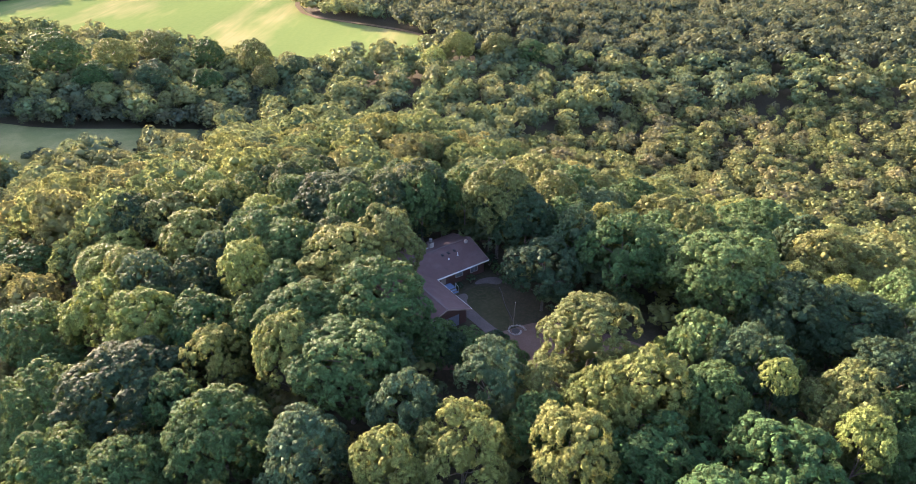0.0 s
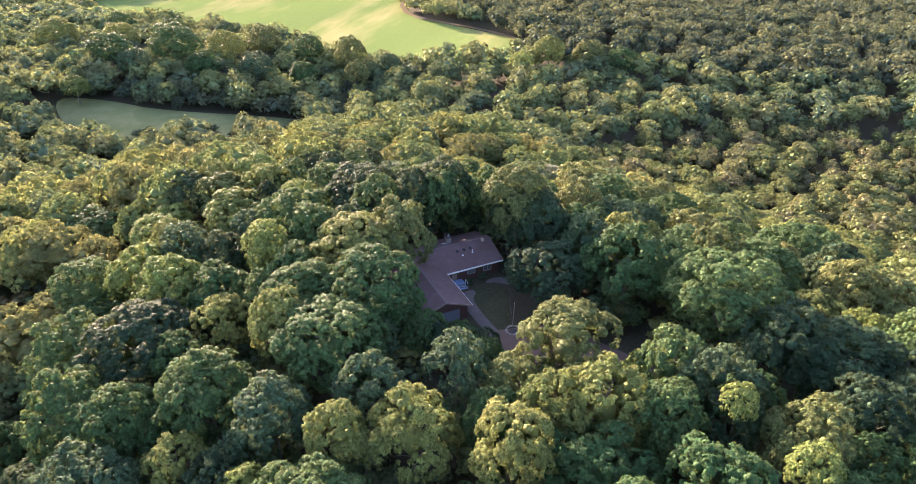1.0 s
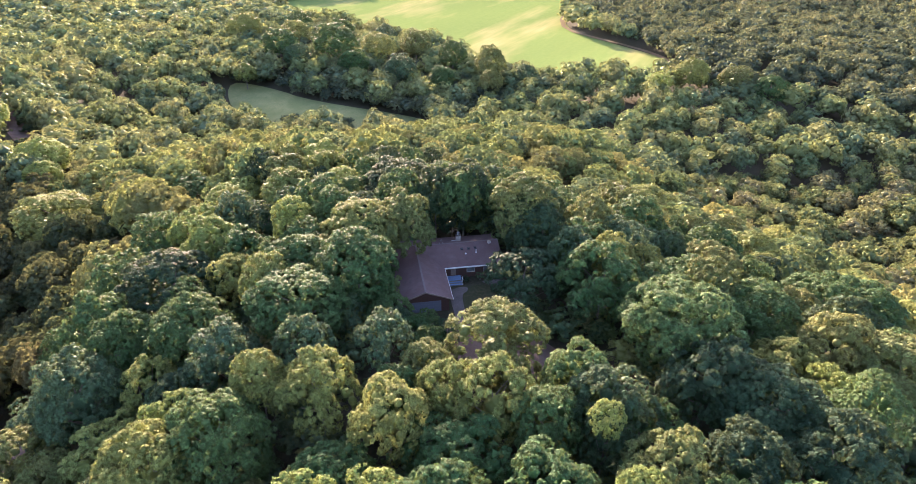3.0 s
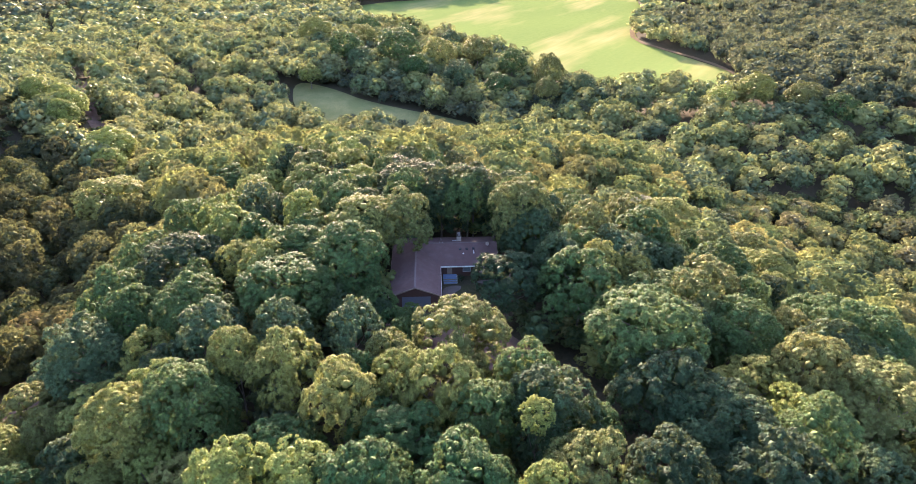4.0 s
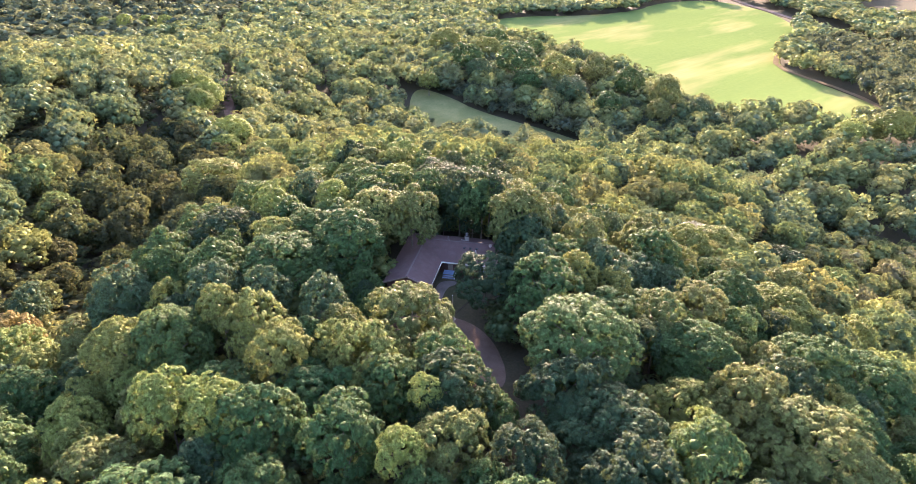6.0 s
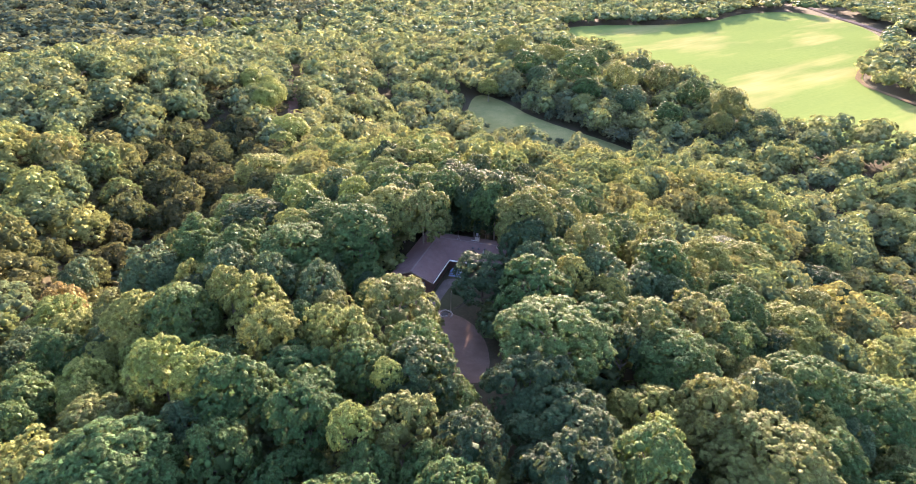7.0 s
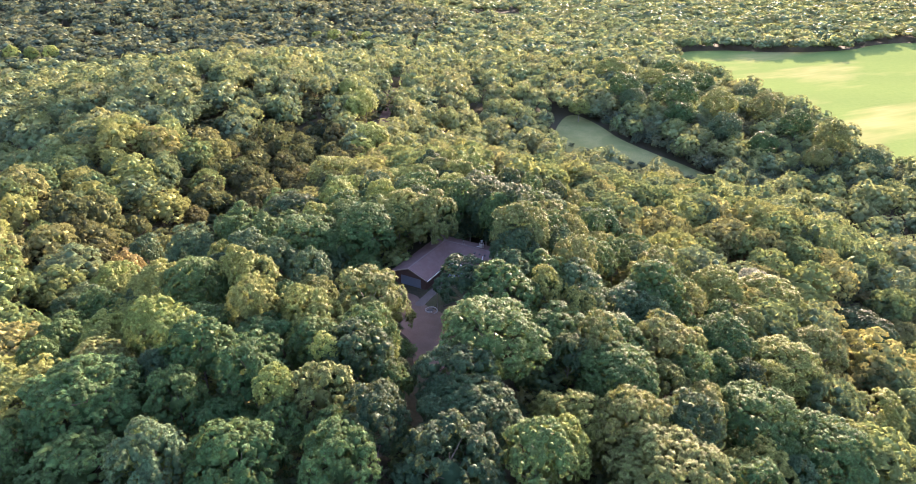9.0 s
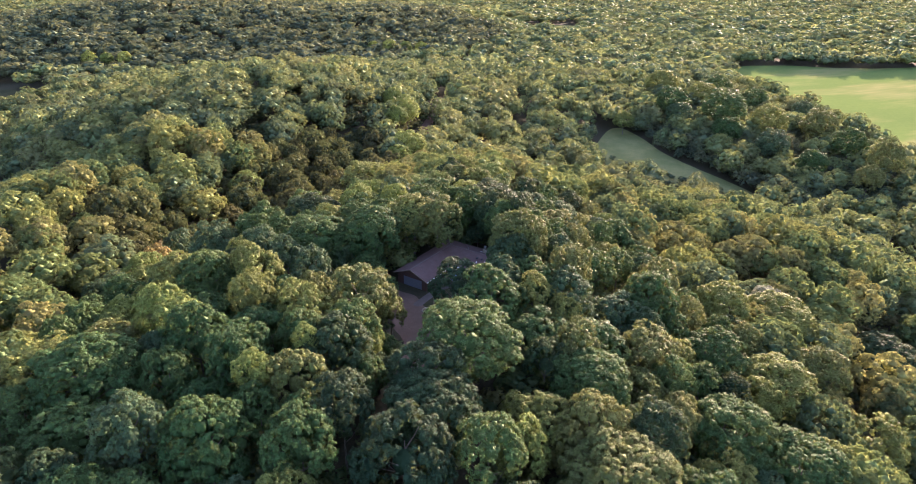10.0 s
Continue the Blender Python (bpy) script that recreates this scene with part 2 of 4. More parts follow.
def land(x, y):
    """The ground's height; x and y may be arrays."""
    x, y = np.asarray(x, float), np.asarray(y, float)
    z = np.full(np.broadcast(x, y).shape, VALLEY)
    for cx, cy, s, h in NEAR_HILLS + FAR_HILLS:
        z = z + h * np.exp(-((x - cx) ** 2 + (y - cy) ** 2) / (2.0 * s * s))
    z = z + 0.5 * np.sin(x / 23.0) * np.cos(y / 31.0)
    d = np.hypot(x - HOME[0], y - HOME[1])
    k = np.clip((34.0 - d) / 14.0, 0, 1)
    k = k * k * (3 - 2 * k)
    return z * (1 - k) + HOME_Z * k


def inside(poly, x, y):
    """Which of the points x, y lie in the polygon."""
    x, y = np.asarray(x, float), np.asarray(y, float)
    hit = np.zeros(x.shape, bool)
    for (x0, y0), (x1, y1) in zip(poly, poly[1:] + poly[:1]):
        if y0 != y1:
            hit ^= ((y0 > y) != (y1 > y)) & (x < (x1 - x0) * (y - y0) / (y1 - y0) + x0)
    return hit


def smooth(poly, times=2):
    """Round off a polygon's corners."""
    for _ in range(times):
        poly = [q for (ax, ay), (bx, by) in zip(poly, poly[1:] + poly[:1]) for q in ((ax * 0.75 + bx * 0.25, ay * 0.75 + by * 0.25), (ax * 0.25 + bx * 0.75, ay * 0.25 + by * 0.75))]
    return poly


def strip(line, wide):
    """The outline of a way of that width along a line."""
    a, b = [], []
    for i, p in enumerate(line):
        q, r = Vector(line[max(i - 1, 0)]), Vector(line[min(i + 1, len(line) - 1)])
        d = (r - q).normalized() * wide / 2
        a.append((p[0] - d.y, p[1] + d.x))
        b.append((p[0] + d.y, p[1] - d.x))
    return a + b[::-1]


# ------------------------------------------------------------ mesh helpers
def mesh_of(name, verts, faces, material, tint=None, inner=None):
    me = bpy.data.meshes.new(name)
    verts, faces = np.asarray(verts, np.float32), [np.asarray(f, np.int32) for f in faces if len(f)]
    loops = np.concatenate([f.ravel() for f in faces])
    sizes = np.concatenate([np.full(len(f), f.shape[1], np.int32) for f in faces])
    me.vertices.add(len(verts))
    me.vertices.foreach_set("co", verts.ravel())
    me.loops.add(len(loops))
    me.loops.foreach_set("vertex_index", loops)
    me.polygons.add(len(sizes))
    me.polygons.foreach_set("loop_start", np.concatenate(([0], np.cumsum(sizes)[:-1])).astype(np.int32))
    if tint is not None:
        at = me.attributes.new("tint", "FLOAT", "POINT")
        at.data.foreach_set("value", np.asarray(tint, np.float32))
    me.update(calc_edges=True)
    me.validate()
    me.polygons.foreach_set("use_smooth", np.ones(len(me.polygons), bool))
    me.materials.append(material)
    if inner is not None:
        me.materials.append(inner[0])
        slot = np.zeros(len(me.polygons), np.int32)
        slot[:inner[1]] = 1
        me.polygons.foreach_set("material_index", slot)
    return me


def part(name, bm, material, parent=None, label=""):
    """Link a bmesh as one mesh object, under a thing or a part."""
    me = bpy.data.meshes.new(name)
    bm.to_mesh(me)
    bm.free()
    me.materials.append(material)
    ob = new(name, me)
    if parent is not None:
        ob.parent = parent
    return tagged(ob, label)


def box(bm, x0, x1, y0, y1, z0, z1, bevel=0.0):
    m = Matrix.LocRotScale(((x0 + x1) / 2, (y0 + y1) / 2, (z0 + z1) / 2), None, (x1 - x0, y1 - y0, z1 - z0))
    vs = bmesh.ops.create_cube(bm, size=1.0, matrix=m)["verts"]
    if bevel:
        es = list({e for v in vs for e in v.link_edges})
        bmesh.ops.bevel(bm, geom=es, offset=bevel, segments=1, affect="EDGES")
    return bm


def boxed(*a, **k):
    return box(bmesh.new(), *a, **k)


def tube(bm, a, b, r0, r1, sides=8):
    a, b = Vector(a), Vector(b)
    m = Matrix.Translation((a + b) / 2) @ (b - a).to_track_quat("Z", "Y").to_matrix().to_4x4()
    bmesh.ops.create_cone(bm, cap_ends=True, segments=sides, radius1=r0, radius2=r1, depth=(b - a).length, matrix=m)
    return bm


def patch(name, poly, material, lift, cell, label, category):
    """A sheet of other cover that lies on the ground."""
    bm = bmesh.new()
    bm.faces.new([bm.verts.new((x, y, 0)) for x, y in poly])
    xs, ys = [p[0] for p in poly], [p[1] for p in poly]
    for lo, hi, n in ((min(xs), max(xs), (1, 0, 0)), (min(ys), max(ys), (0, 1, 0))):
        for v in np.arange(lo + cell, hi, cell):
            bmesh.ops.bisect_plane(bm, geom=bm.verts[:] + bm.edges[:] + bm.faces[:], plane_co=Vector(n) * float(v), plane_no=n)
    bmesh.ops.triangulate(bm, faces=bm.faces[:])
    co = np.array([v.co for v in bm.verts])
    z = land(co[:, 0], co[:, 1]) + lift
    for v, h in zip(bm.verts, z):
        v.co.z = h
    bmesh.ops.recalc_face_normals(bm, faces=bm.faces[:])
    if sum(f.normal.z for f in bm.faces) < 0:
        bmesh.ops.reverse_faces(bm, faces=bm.faces[:])
    return tagged(part(name, bm, material), label, category, kind="structure")


# ------------------------------------------------------------ ground
def ground_axis(centre):
    t = np.linspace(-1, 1, 241)
    return centre + 150 * t + 4700 * np.sign(t) * np.abs(t) ** 5


gx, gy = np.meshgrid(ground_axis(0.0), ground_axis(100.0))
gz = land(gx, gy)
n = 241
idx = np.arange(n * n).reshape(n, n)
quads = np.stack((idx[:-1, :-1], idx[:-1, 1:], idx[1:, 1:], idx[1:, :-1]), -1).reshape(-1, 4)
tagged(new("ground", mesh_of("ground", np.stack((gx, gy, gz), -1).reshape(-1, 3), [quads], MAT["earth"])),
       "dark leaf-littered woodland floor of hills and valley", "ground", kind="structure")

FIELD = smooth([(-510, 600), (-395, 530), (-330, 505), (-250, 488), (-165, 448), (-88, 412), (-30, 418), (-14, 486), (-72, 548), (-128, 590), (-160, 665), (-185, 780), (-250, 900), (-372, 985), (-430, 900), (-392, 768)], 2)
patch("field", FIELD, MAT["crop"], 0.5, 20.0, "green crop field in the valley with sunlit patches painted pale yellow", "field")
MEADOW = smooth([(-274, 308), (-238, 270), (-195, 245), (-151, 263), (-112, 306), (-135, 316), (-198, 299), (-240, 308)], 2)
patch("meadow", MEADOW, MAT["meadow"], 0.5, 6.0, "pale rough meadow strip below the wooded slope", "meadow")
TRACK = strip([(-14, 470), (-20, 488), (-32, 506), (-50, 529), (-72, 551), (-98, 570), (-124, 590), (-143, 616), (-156, 650), (-166, 700), (-176, 770), (-184, 840)], 4.5)
patch("farm_track", TRACK, MAT["dirt"], 0.8, 12.0, "dusty tan farm track along the field's edge", "track")
ROAD = strip([(-480, 1100), (-375, 1010), (-298, 943), (-187, 849), (-118, 765), (-60, 740)], 8.0)
patch("far_road", ROAD, MAT["paving"], 0.8, 15.0, "pale country road past the far corner of the field", "road")
LANE = strip([(-350, 205), (-318, 188), (-290, 178), (-262, 164), (-238, 154), (-224, 150)], 8.5)
patch("lane", LANE, MAT["gravel"], 0.4, 6.0, "bare tan lane between wooded slopes", "track")
FAR_FIELDS = []
for corners, mat, what in (([(-1750, -330), (-1700, 450), (-1480, 400), (-1420, 150), (-1500, -120)], "stubble", "pale golden stubble field in the distance"),
                           ([(-850, 470), (-900, 640), (-800, 610), (-760, 480)], "meadow", "pale green pasture among far woods"),
                           ([(-620, -190), (-580, -95), (-515, -100), (-520, -170)], "lawn", "dull green pasture beside the woods"),
                           ([(-1180, -330), (-1150, -240), (-1040, -250), (-1040, -320)], "stubble", "pale stubble field beyond the woods")):
    FAR_FIELDS.append(smooth(corners, 2))
    patch("far_field", FAR_FIELDS[-1], MAT[mat], 1.0, 40.0, what, "field")
DRIVE = smooth([(-9.5, 72.5), (-1.5, 73.0), (2.0, 77.0), (6.5, 76.5), (12.0, 79.5), (19.0, 78.5), (26.0, 74.0), (30.0, 69.0), (26.0, 66.0), (19.0, 70.0), (11.0, 68.5), (3.0, 68.0), (-6.0, 68.5)], 2)
patch("driveway", DRIVE, MAT["gravel"], 0.05, 3.0, "mauve-brown gravel driveway in front of the garage", "driveway")
LOT = smooth([(-75, 40), (-69, 47), (-61, 47), (-52, 41), (-45, 31), (-53, 23), (-66, 30)], 2)
patch("clearing", LOT, MAT["bare"], 0.15, 2.0, "bare mauve-brown clearing among the trees with shadow painted into its colour", "clearing")

# ------------------------------------------------------------ the house
AX = math.degrees(math.atan2(0.577, 0.817))
HOUSE = pose(-3.46, 87.11, HOME_Z, 0, 0, AX)   # x along the main wing, y towards its back; the roofs' inner corner is the origin


def at_house(x, y, z=0.0):
    return HOUSE @ Vector((x, y, z))


GOLD_TURN = 2.399963
EAVE, RIDGE = 2.5, 4.3
MAIN_X1, MAIN_Y1, GAR_X0, GAR_Y0 = 10.8, 11.1, -9.1, -9.7   # east end, back eave, garage's far eave, garage's front
RY, RX = MAIN_Y1 / 2, GAR_X0 / 2

house = tagged(new("house"), "low L-shaped house with brown shingle roofs in a clearing", "house")
house.matrix_world = HOUSE


def slab(corners, thick=0.16):
    """A roof plane with thickness."""
    bm = bmesh.new()
    f = bm.faces.new([bm.verts.new(c) for c in corners])
    f.normal_update()
    if f.normal.z < 0:
        f.normal_flip()
    low = bmesh.ops.extrude_face_region(bm, geom=[f])["geom"]
    bmesh.ops.translate(bm, verts=[v for v in low if isinstance(v, bmesh.types.BMVert)], vec=(0, 0, thick))
    bmesh.ops.recalc_face_normals(bm, faces=bm.faces[:])
    return bm


ROOFS = {
    "main_front": [(0, 0, EAVE), (MAIN_X1, 0, EAVE), (MAIN_X1, RY, RIDGE), (RX, RY, RIDGE)],
    "main_back": [(MAIN_X1, MAIN_Y1, EAVE), (GAR_X0, MAIN_Y1, EAVE), (RX, RY, RIDGE), (MAIN_X1, RY, RIDGE)],
    "garage_inner": [(0, GAR_Y0, EAVE), (0, 0, EAVE), (RX, RY, RIDGE), (RX, GAR_Y0, RIDGE)],
    "garage_outer": [(GAR_X0, MAIN_Y1, EAVE), (GAR_X0, GAR_Y0, EAVE), (RX, GAR_Y0, RIDGE), (RX, RY, RIDGE)],
}
for corners in ROOFS.values():
    roof = part("roof", slab(corners), MAT["shingle"], house, "brown asphalt shingle roof slope")

T, OH = 0.2, 0.6
WALLS = [(-OH, MAIN_X1 - OH, OH, OH + T), (MAIN_X1 - OH - T, MAIN_X1 - OH, OH + T, MAIN_Y1 - OH - T), (GAR_X0 + OH, MAIN_X1 - OH, MAIN_Y1 - OH - T, MAIN_Y1 - OH),
         (GAR_X0 + OH, GAR_X0 + OH + T, GAR_Y0 + OH + T, MAIN_Y1 - OH - T), (-OH - T, -OH, GAR_Y0 + OH + T, OH + T)]
for x0, x1, y0, y1 in WALLS:
    part("wall", boxed(x0, x1, y0, y1, 0, EAVE - 0.02), MAT["siding"], house, "dark reddish-brown board siding")
GF = GAR_Y0 + OH
DOOR = (-6.9, -1.9, 2.15)
for x0, x1, z0, z1 in ((GAR_X0 + OH, DOOR[0], 0, EAVE), (DOOR[1], -OH, 0, EAVE), (DOOR[0], DOOR[1], DOOR[2], EAVE)):
    part("wall", boxed(x0, x1, GF, GF + T, z0, z1), MAT["siding"], house, "dark reddish-brown board siding")


def gable(a, b, top, along, thick, axis):
    """A gable's triangle of wall from a to b, at the place along the other axis."""
    bm = bmesh.new()
    m = (a + b) / 2
    tri = ((a, EAVE), (b, EAVE), (m, top))
    lo = [bm.verts.new((p, along, z) if axis == "x" else (along, p, z)) for p, z in tri]
    hi = [bm.verts.new((p, along + thick, z) if axis == "x" else (along + thick, p, z)) for p, z in tri]
    bm.faces.new(lo)
    bm.faces.new(hi[::-1])
    for i in range(3):
        k = (i + 1) % 3
        bm.faces.new((lo[i], lo[k], hi[k], hi[i]))
    bmesh.ops.recalc_face_normals(bm, faces=bm.faces[:])
    return bm


part("gable", gable(GAR_X0 + OH, -OH, RIDGE - 0.28, GF, T, "x"), MAT["siding"], house, "dark brown gable boarding")
part("gable", gable(OH, MAIN_Y1 - OH, RIDGE - 0.22, MAIN_X1 - OH - T, T, "y"), MAT["siding"], house, "dark brown gable boarding")
garage_door = part("garage_door", boxed(DOOR[0] + 0.02, DOOR[1] - 0.02, GF + 0.06, GF + 0.1, 0, DOOR[2] - 0.02), MAT["garage_door"], house, "slate-grey double garage door")
for r in range(4):
    for c in range(4):
        w = (DOOR[1] - DOOR[0] - 0.1) / 4
        x = DOOR[0] + 0.05 + c * w
        part("panel", boxed(x + 0.06, x + w - 0.06, GF + 0.035, GF + 0.058, 0.06 + r * 0.52, 0.52 + r * 0.52, bevel=0.01), MAT["garage_door"], garage_door)
# fascia boards and gutters
part("fascia", boxed(0.05, MAIN_X1, -0.06, -0.01, EAVE - 0.12, EAVE + 0.16, bevel=0.01), MAT["fascia"], house, "white fascia board")
part("fascia", boxed(0.01, 0.06, GAR_Y0, -0.01, EAVE - 0.12, EAVE + 0.16, bevel=0.01), MAT["fascia"], house, "white fascia board")
part("fascia", boxed(GAR_X0 - 0.06, GAR_X0 - 0.01, GAR_Y0, MAIN_Y1, EAVE - 0.12, EAVE + 0.12, bevel=0.01), MAT["wood"], house, "brown fascia board")
part("fascia", boxed(GAR_X0, MAIN_X1, MAIN_Y1 + 0.01, MAIN_Y1 + 0.06, EAVE - 0.12, EAVE + 0.12, bevel=0.01), MAT["wood"], house, "brown fascia board")


def bar(a, b, wide, high):
    """A squared board from a to b."""
    a, b = Vector(a), Vector(b)
    bm = bmesh.new()
    m = Matrix.Translation((a + b) / 2) @ (b - a).to_track_quat("X", "Z").to_matrix().to_4x4() @ Matrix.Diagonal(((b - a).length, wide, high, 1))
    bmesh.ops.create_cube(bm, size=1.0, matrix=m)
    return bm


# barge boards on the gables, caps along ridges and the valley
G = GAR_Y0 - 0.04
for a, b in (((0.05, G, EAVE + 0.03), (RX, G, RIDGE + 0.03)), ((GAR_X0 - 0.05, G, EAVE + 0.03), (RX, G, RIDGE + 0.03)),
             ((MAIN_X1 + 0.04, 0, EAVE + 0.03), (MAIN_X1 + 0.04, RY, RIDGE + 0.03)), ((MAIN_X1 + 0.04, MAIN_Y1, EAVE + 0.03), (MAIN_X1 + 0.04, RY, RIDGE + 0.03))):
    part("barge_board", bar(a, b, 0.05, 0.24), MAT["wood"], house, "dark brown barge board")
CAP = painted("ridge_shingle", (0.135, 0.105, 0.10), 0.9, 0.4)
for a, b in (((RX, RY, RIDGE + 0.17), (MAIN_X1, RY, RIDGE + 0.17)), ((RX, GAR_Y0, RIDGE + 0.17), (RX, RY, RIDGE + 0.17)), ((GAR_X0, MAIN_Y1, EAVE + 0.17), (RX, RY, RIDGE + 0.17))):
    a, b = Vector(a), Vector(b)
    steps = int((b - a).length / 0.45)
    for i in range(steps):
        p, q = a.lerp(b, i / steps), a.lerp(b, (i + 1.15) / steps)
        part("ridge_cap", bar(p + Vector((0, 0, 0.01)), q + Vector((0, 0, 0.03)), 0.30, 0.03), CAP, house)


def roof_z(x, y):
    """The main roof's upper face."""
    return (EAVE + (RIDGE - EAVE) * (1 - abs(y - RY) / RY)) + 0.16


# chimney, of stacked stone with a metal flue
chimney = part("chimney", boxed(3.32, 4.08, 7.15, 7.85, 3.2, 4.95, bevel=0.02), MAT["stone"], house, "squat chimney of pale and brown stone")
srng = random.Random(3)
for row in range(7):
    z = 3.62 + row * 0.19
    for i in range(3):
        x = 3.30 + i * 0.265
        part("stone", boxed(x + 0.01, x + 0.255, 7.10, 7.145, z, z + 0.165 - srng.uniform(0, 0.03), bevel=0.012), MAT["stone"], chimney)
    for i in range(2):
        y = 7.14 + i * 0.36
        part("stone", boxed(4.085, 4.13, y + 0.01, y + 0.34, z, z + 0.165 - srng.uniform(0, 0.03), bevel=0.012), MAT["stone"], chimney)
        part("stone", boxed(3.27, 3.315, y + 0.01, y + 0.34, z, z + 0.165 - srng.uniform(0, 0.03), bevel=0.012), MAT["stone"], chimney)
part("chimney_crown", boxed(3.22, 4.18, 7.05, 7.95, 4.95, 5.05, bevel=0.02), MAT["paving"], chimney, "concrete chimney crown")
flue = part("flue", tube(bmesh.new(), (3.7, 7.5, 5.05), (3.7, 7.5, 5.45), 0.2, 0.2, 14), MAT["zinc"], chimney, "galvanised flue pipe")
part("flue_cap", tube(tube(bmesh.new(), (3.7, 7.5, 5.5), (3.7, 7.5, 5.58), 0.32, 0.28, 14), (3.7, 7.5, 5.44), (3.7, 7.5, 5.5), 0.05, 0.05, 6), MAT["zinc"], flue, "galvanised rain cap")
part("flashing", boxed(2.4, 3.24, 7.25, 7.75, 3.55, 3.86, bevel=0.02), MAT["pale_roof"], chimney, "pale cricket flashing beside the chimney")

for x, y in ((3.8, 4.0), (5.05, 4.0), (6.3, 4.05)):
    z = roof_z(x, y)
    vent = part("roof_vent", boxed(x - 0.16, x + 0.16, y - 0.16, y + 0.16, z - 0.08, z + 0.16, bevel=0.03), MAT["black_plastic"], house, "small black roof vent")
    part("vent_flange", bar((x, y - 0.3, roof_z(x, y - 0.3) + 0.015), (x, y + 0.3, roof_z(x, y + 0.3) + 0.015), 0.5, 0.01), MAT["black_plastic"], vent)
for x, y, h in ((6.3, 3.03, 0.55), (4.35, 2.9, 0.14)):
    z = roof_z(x, y)
    part("vent_pipe", tube(tube(bmesh.new(), (x, y, z - 0.05), (x, y, z + h), 0.07, 0.07, 10), (x, y, z - 0.03), (x, y, z + 0.06), 0.2, 0.1, 10), MAT["white_paint"], house, "white plastic vent pipe")

# roof aerials
dish = tagged(new("satellite_dish"), "grey satellite dish clamped on the roof's ridge end", "satellite dish")
dish.matrix_world = HOUSE @ pose(9.0, 4.6, roof_z(9.0, 4.6))
bm = bmesh.new()
m = pose(0, -0.15, 0.62, 62, 0, -20)
rim, prev = [], None
for k in range(5):
    rr = 0.36 * k / 4
    ring = [bm.verts.new(m @ Vector((rr * math.cos(a * math.pi / 8), rr * math.sin(a * math.pi / 8), rr * rr * 0.8))) for a in range(16)] if k else [bm.verts.new(m @ Vector((0, 0, 0)))]
    for i in range(16):
        if prev and len(prev) == 1:
            bm.faces.new((prev[0], ring[i], ring[(i + 1) % 16]))
        elif prev:
            bm.faces.new((prev[i], ring[i], ring[(i + 1) % 16], prev[(i + 1) % 16]))
    prev = ring
bmesh.ops.solidify(bm, geom=bm.faces[:], thickness=0.02)
part("reflector", bm, MAT["pale_roof"], dish, "light grey dish reflector")
part("mast", tube(tube(bmesh.new(), (0, 0, -0.05), (0, 0, 0.6), 0.03, 0.03), (0, 0, 0.58), (0, -0.14, 0.62), 0.03, 0.03), MAT["zinc"], dish)
part("arm", tube(tube(bmesh.new(), (0, -0.14, 0.4), (0.1, -0.62, 0.62), 0.015, 0.015, 6), (0.1, -0.62, 0.6), (0.1, -0.58, 0.7), 0.04, 0.04, 8), MAT["zinc"], dish)

mast = tagged(new("roof_mast"), "thin metal tripod mast standing on the roof ridge", "mast")
mast.matrix_world = HOUSE @ pose(0.2, RY, RIDGE + 0.15)
for x, y in ((-0.35, 0.0), (0.35, 0.0), (0.0, 0.3)):
    part("leg", tube(bmesh.new(), (x, y, -0.12 if y else 0), (x * 0.2, y * 0.1, 0.95), 0.025, 0.02, 6), MAT["zinc"], mast)
part("collar", tube(bmesh.new(), (0, 0.01, 0.88), (0, 0.01, 1.05), 0.07, 0.07, 8), MAT["zinc"], mast)

# front door, windows
door = part("front_door", boxed(1.2, 2.15, OH - 0.05, OH - 0.005, 0.62, EAVE - 0.1), MAT["wood"], house, "brown front door above the porch")
part("door_handle", tube(bmesh.new(), (2.05, OH - 0.06, 1.6), (2.05, OH - 0.12, 1.6), 0.03, 0.035, 8), MAT["zinc"], door)
for x0, x1, z0, z1 in ((7.3, 8.0, 0.9, 2.0), (8.05, 8.75, 0.9, 2.0), (4.2, 5.6, 1.1, 2.0)):
    win = part("window", boxed(x0, x1, OH - 0.03, OH - 0.005, z0, z1), MAT["glass"], house, "dark window pane with grey frame")
    for a in ((x0 - 0.06, x0 + 0.02, z0 - 0.06, z1 + 0.06), (x1 - 0.02, x1 + 0.06, z0 - 0.06, z1 + 0.06)):
        part("frame", boxed(a[0], a[1], OH - 0.06, OH - 0.002, a[2], a[3]), MAT["trim_paint"], win)
    part("frame", boxed(x0 + 0.02, x1 - 0.02, OH - 0.06, OH - 0.002, z1 - 0.02, z1 + 0.06), MAT["trim_paint"], win)
    part("sill", boxed(x0 + 0.02, x1 - 0.02, OH - 0.09, OH - 0.002, z0 - 0.06, z0 + 0.02), MAT["trim_paint"], win)

# porch with blue-painted boards and steps
porch = tagged(new("porch"), "blue-grey painted wooden porch and steps at the front door", "porch")
porch.matrix_world = HOUSE
for i in range(11):
    y = 0.45 - i * 0.145
    part("board", boxed(0.45, 2.95, y - 0.14, y, 0.55, 0.6, bevel=0.006), MAT["blue_paint"], porch)
for y0, y1, z in ((-1.62, -1.22, 0.4), (-2.06, -1.66, 0.2)):
    part("tread", boxed(0.5, 2.9, y0, y1, z - 0.05, z, bevel=0.006), MAT["blue_paint"], porch)
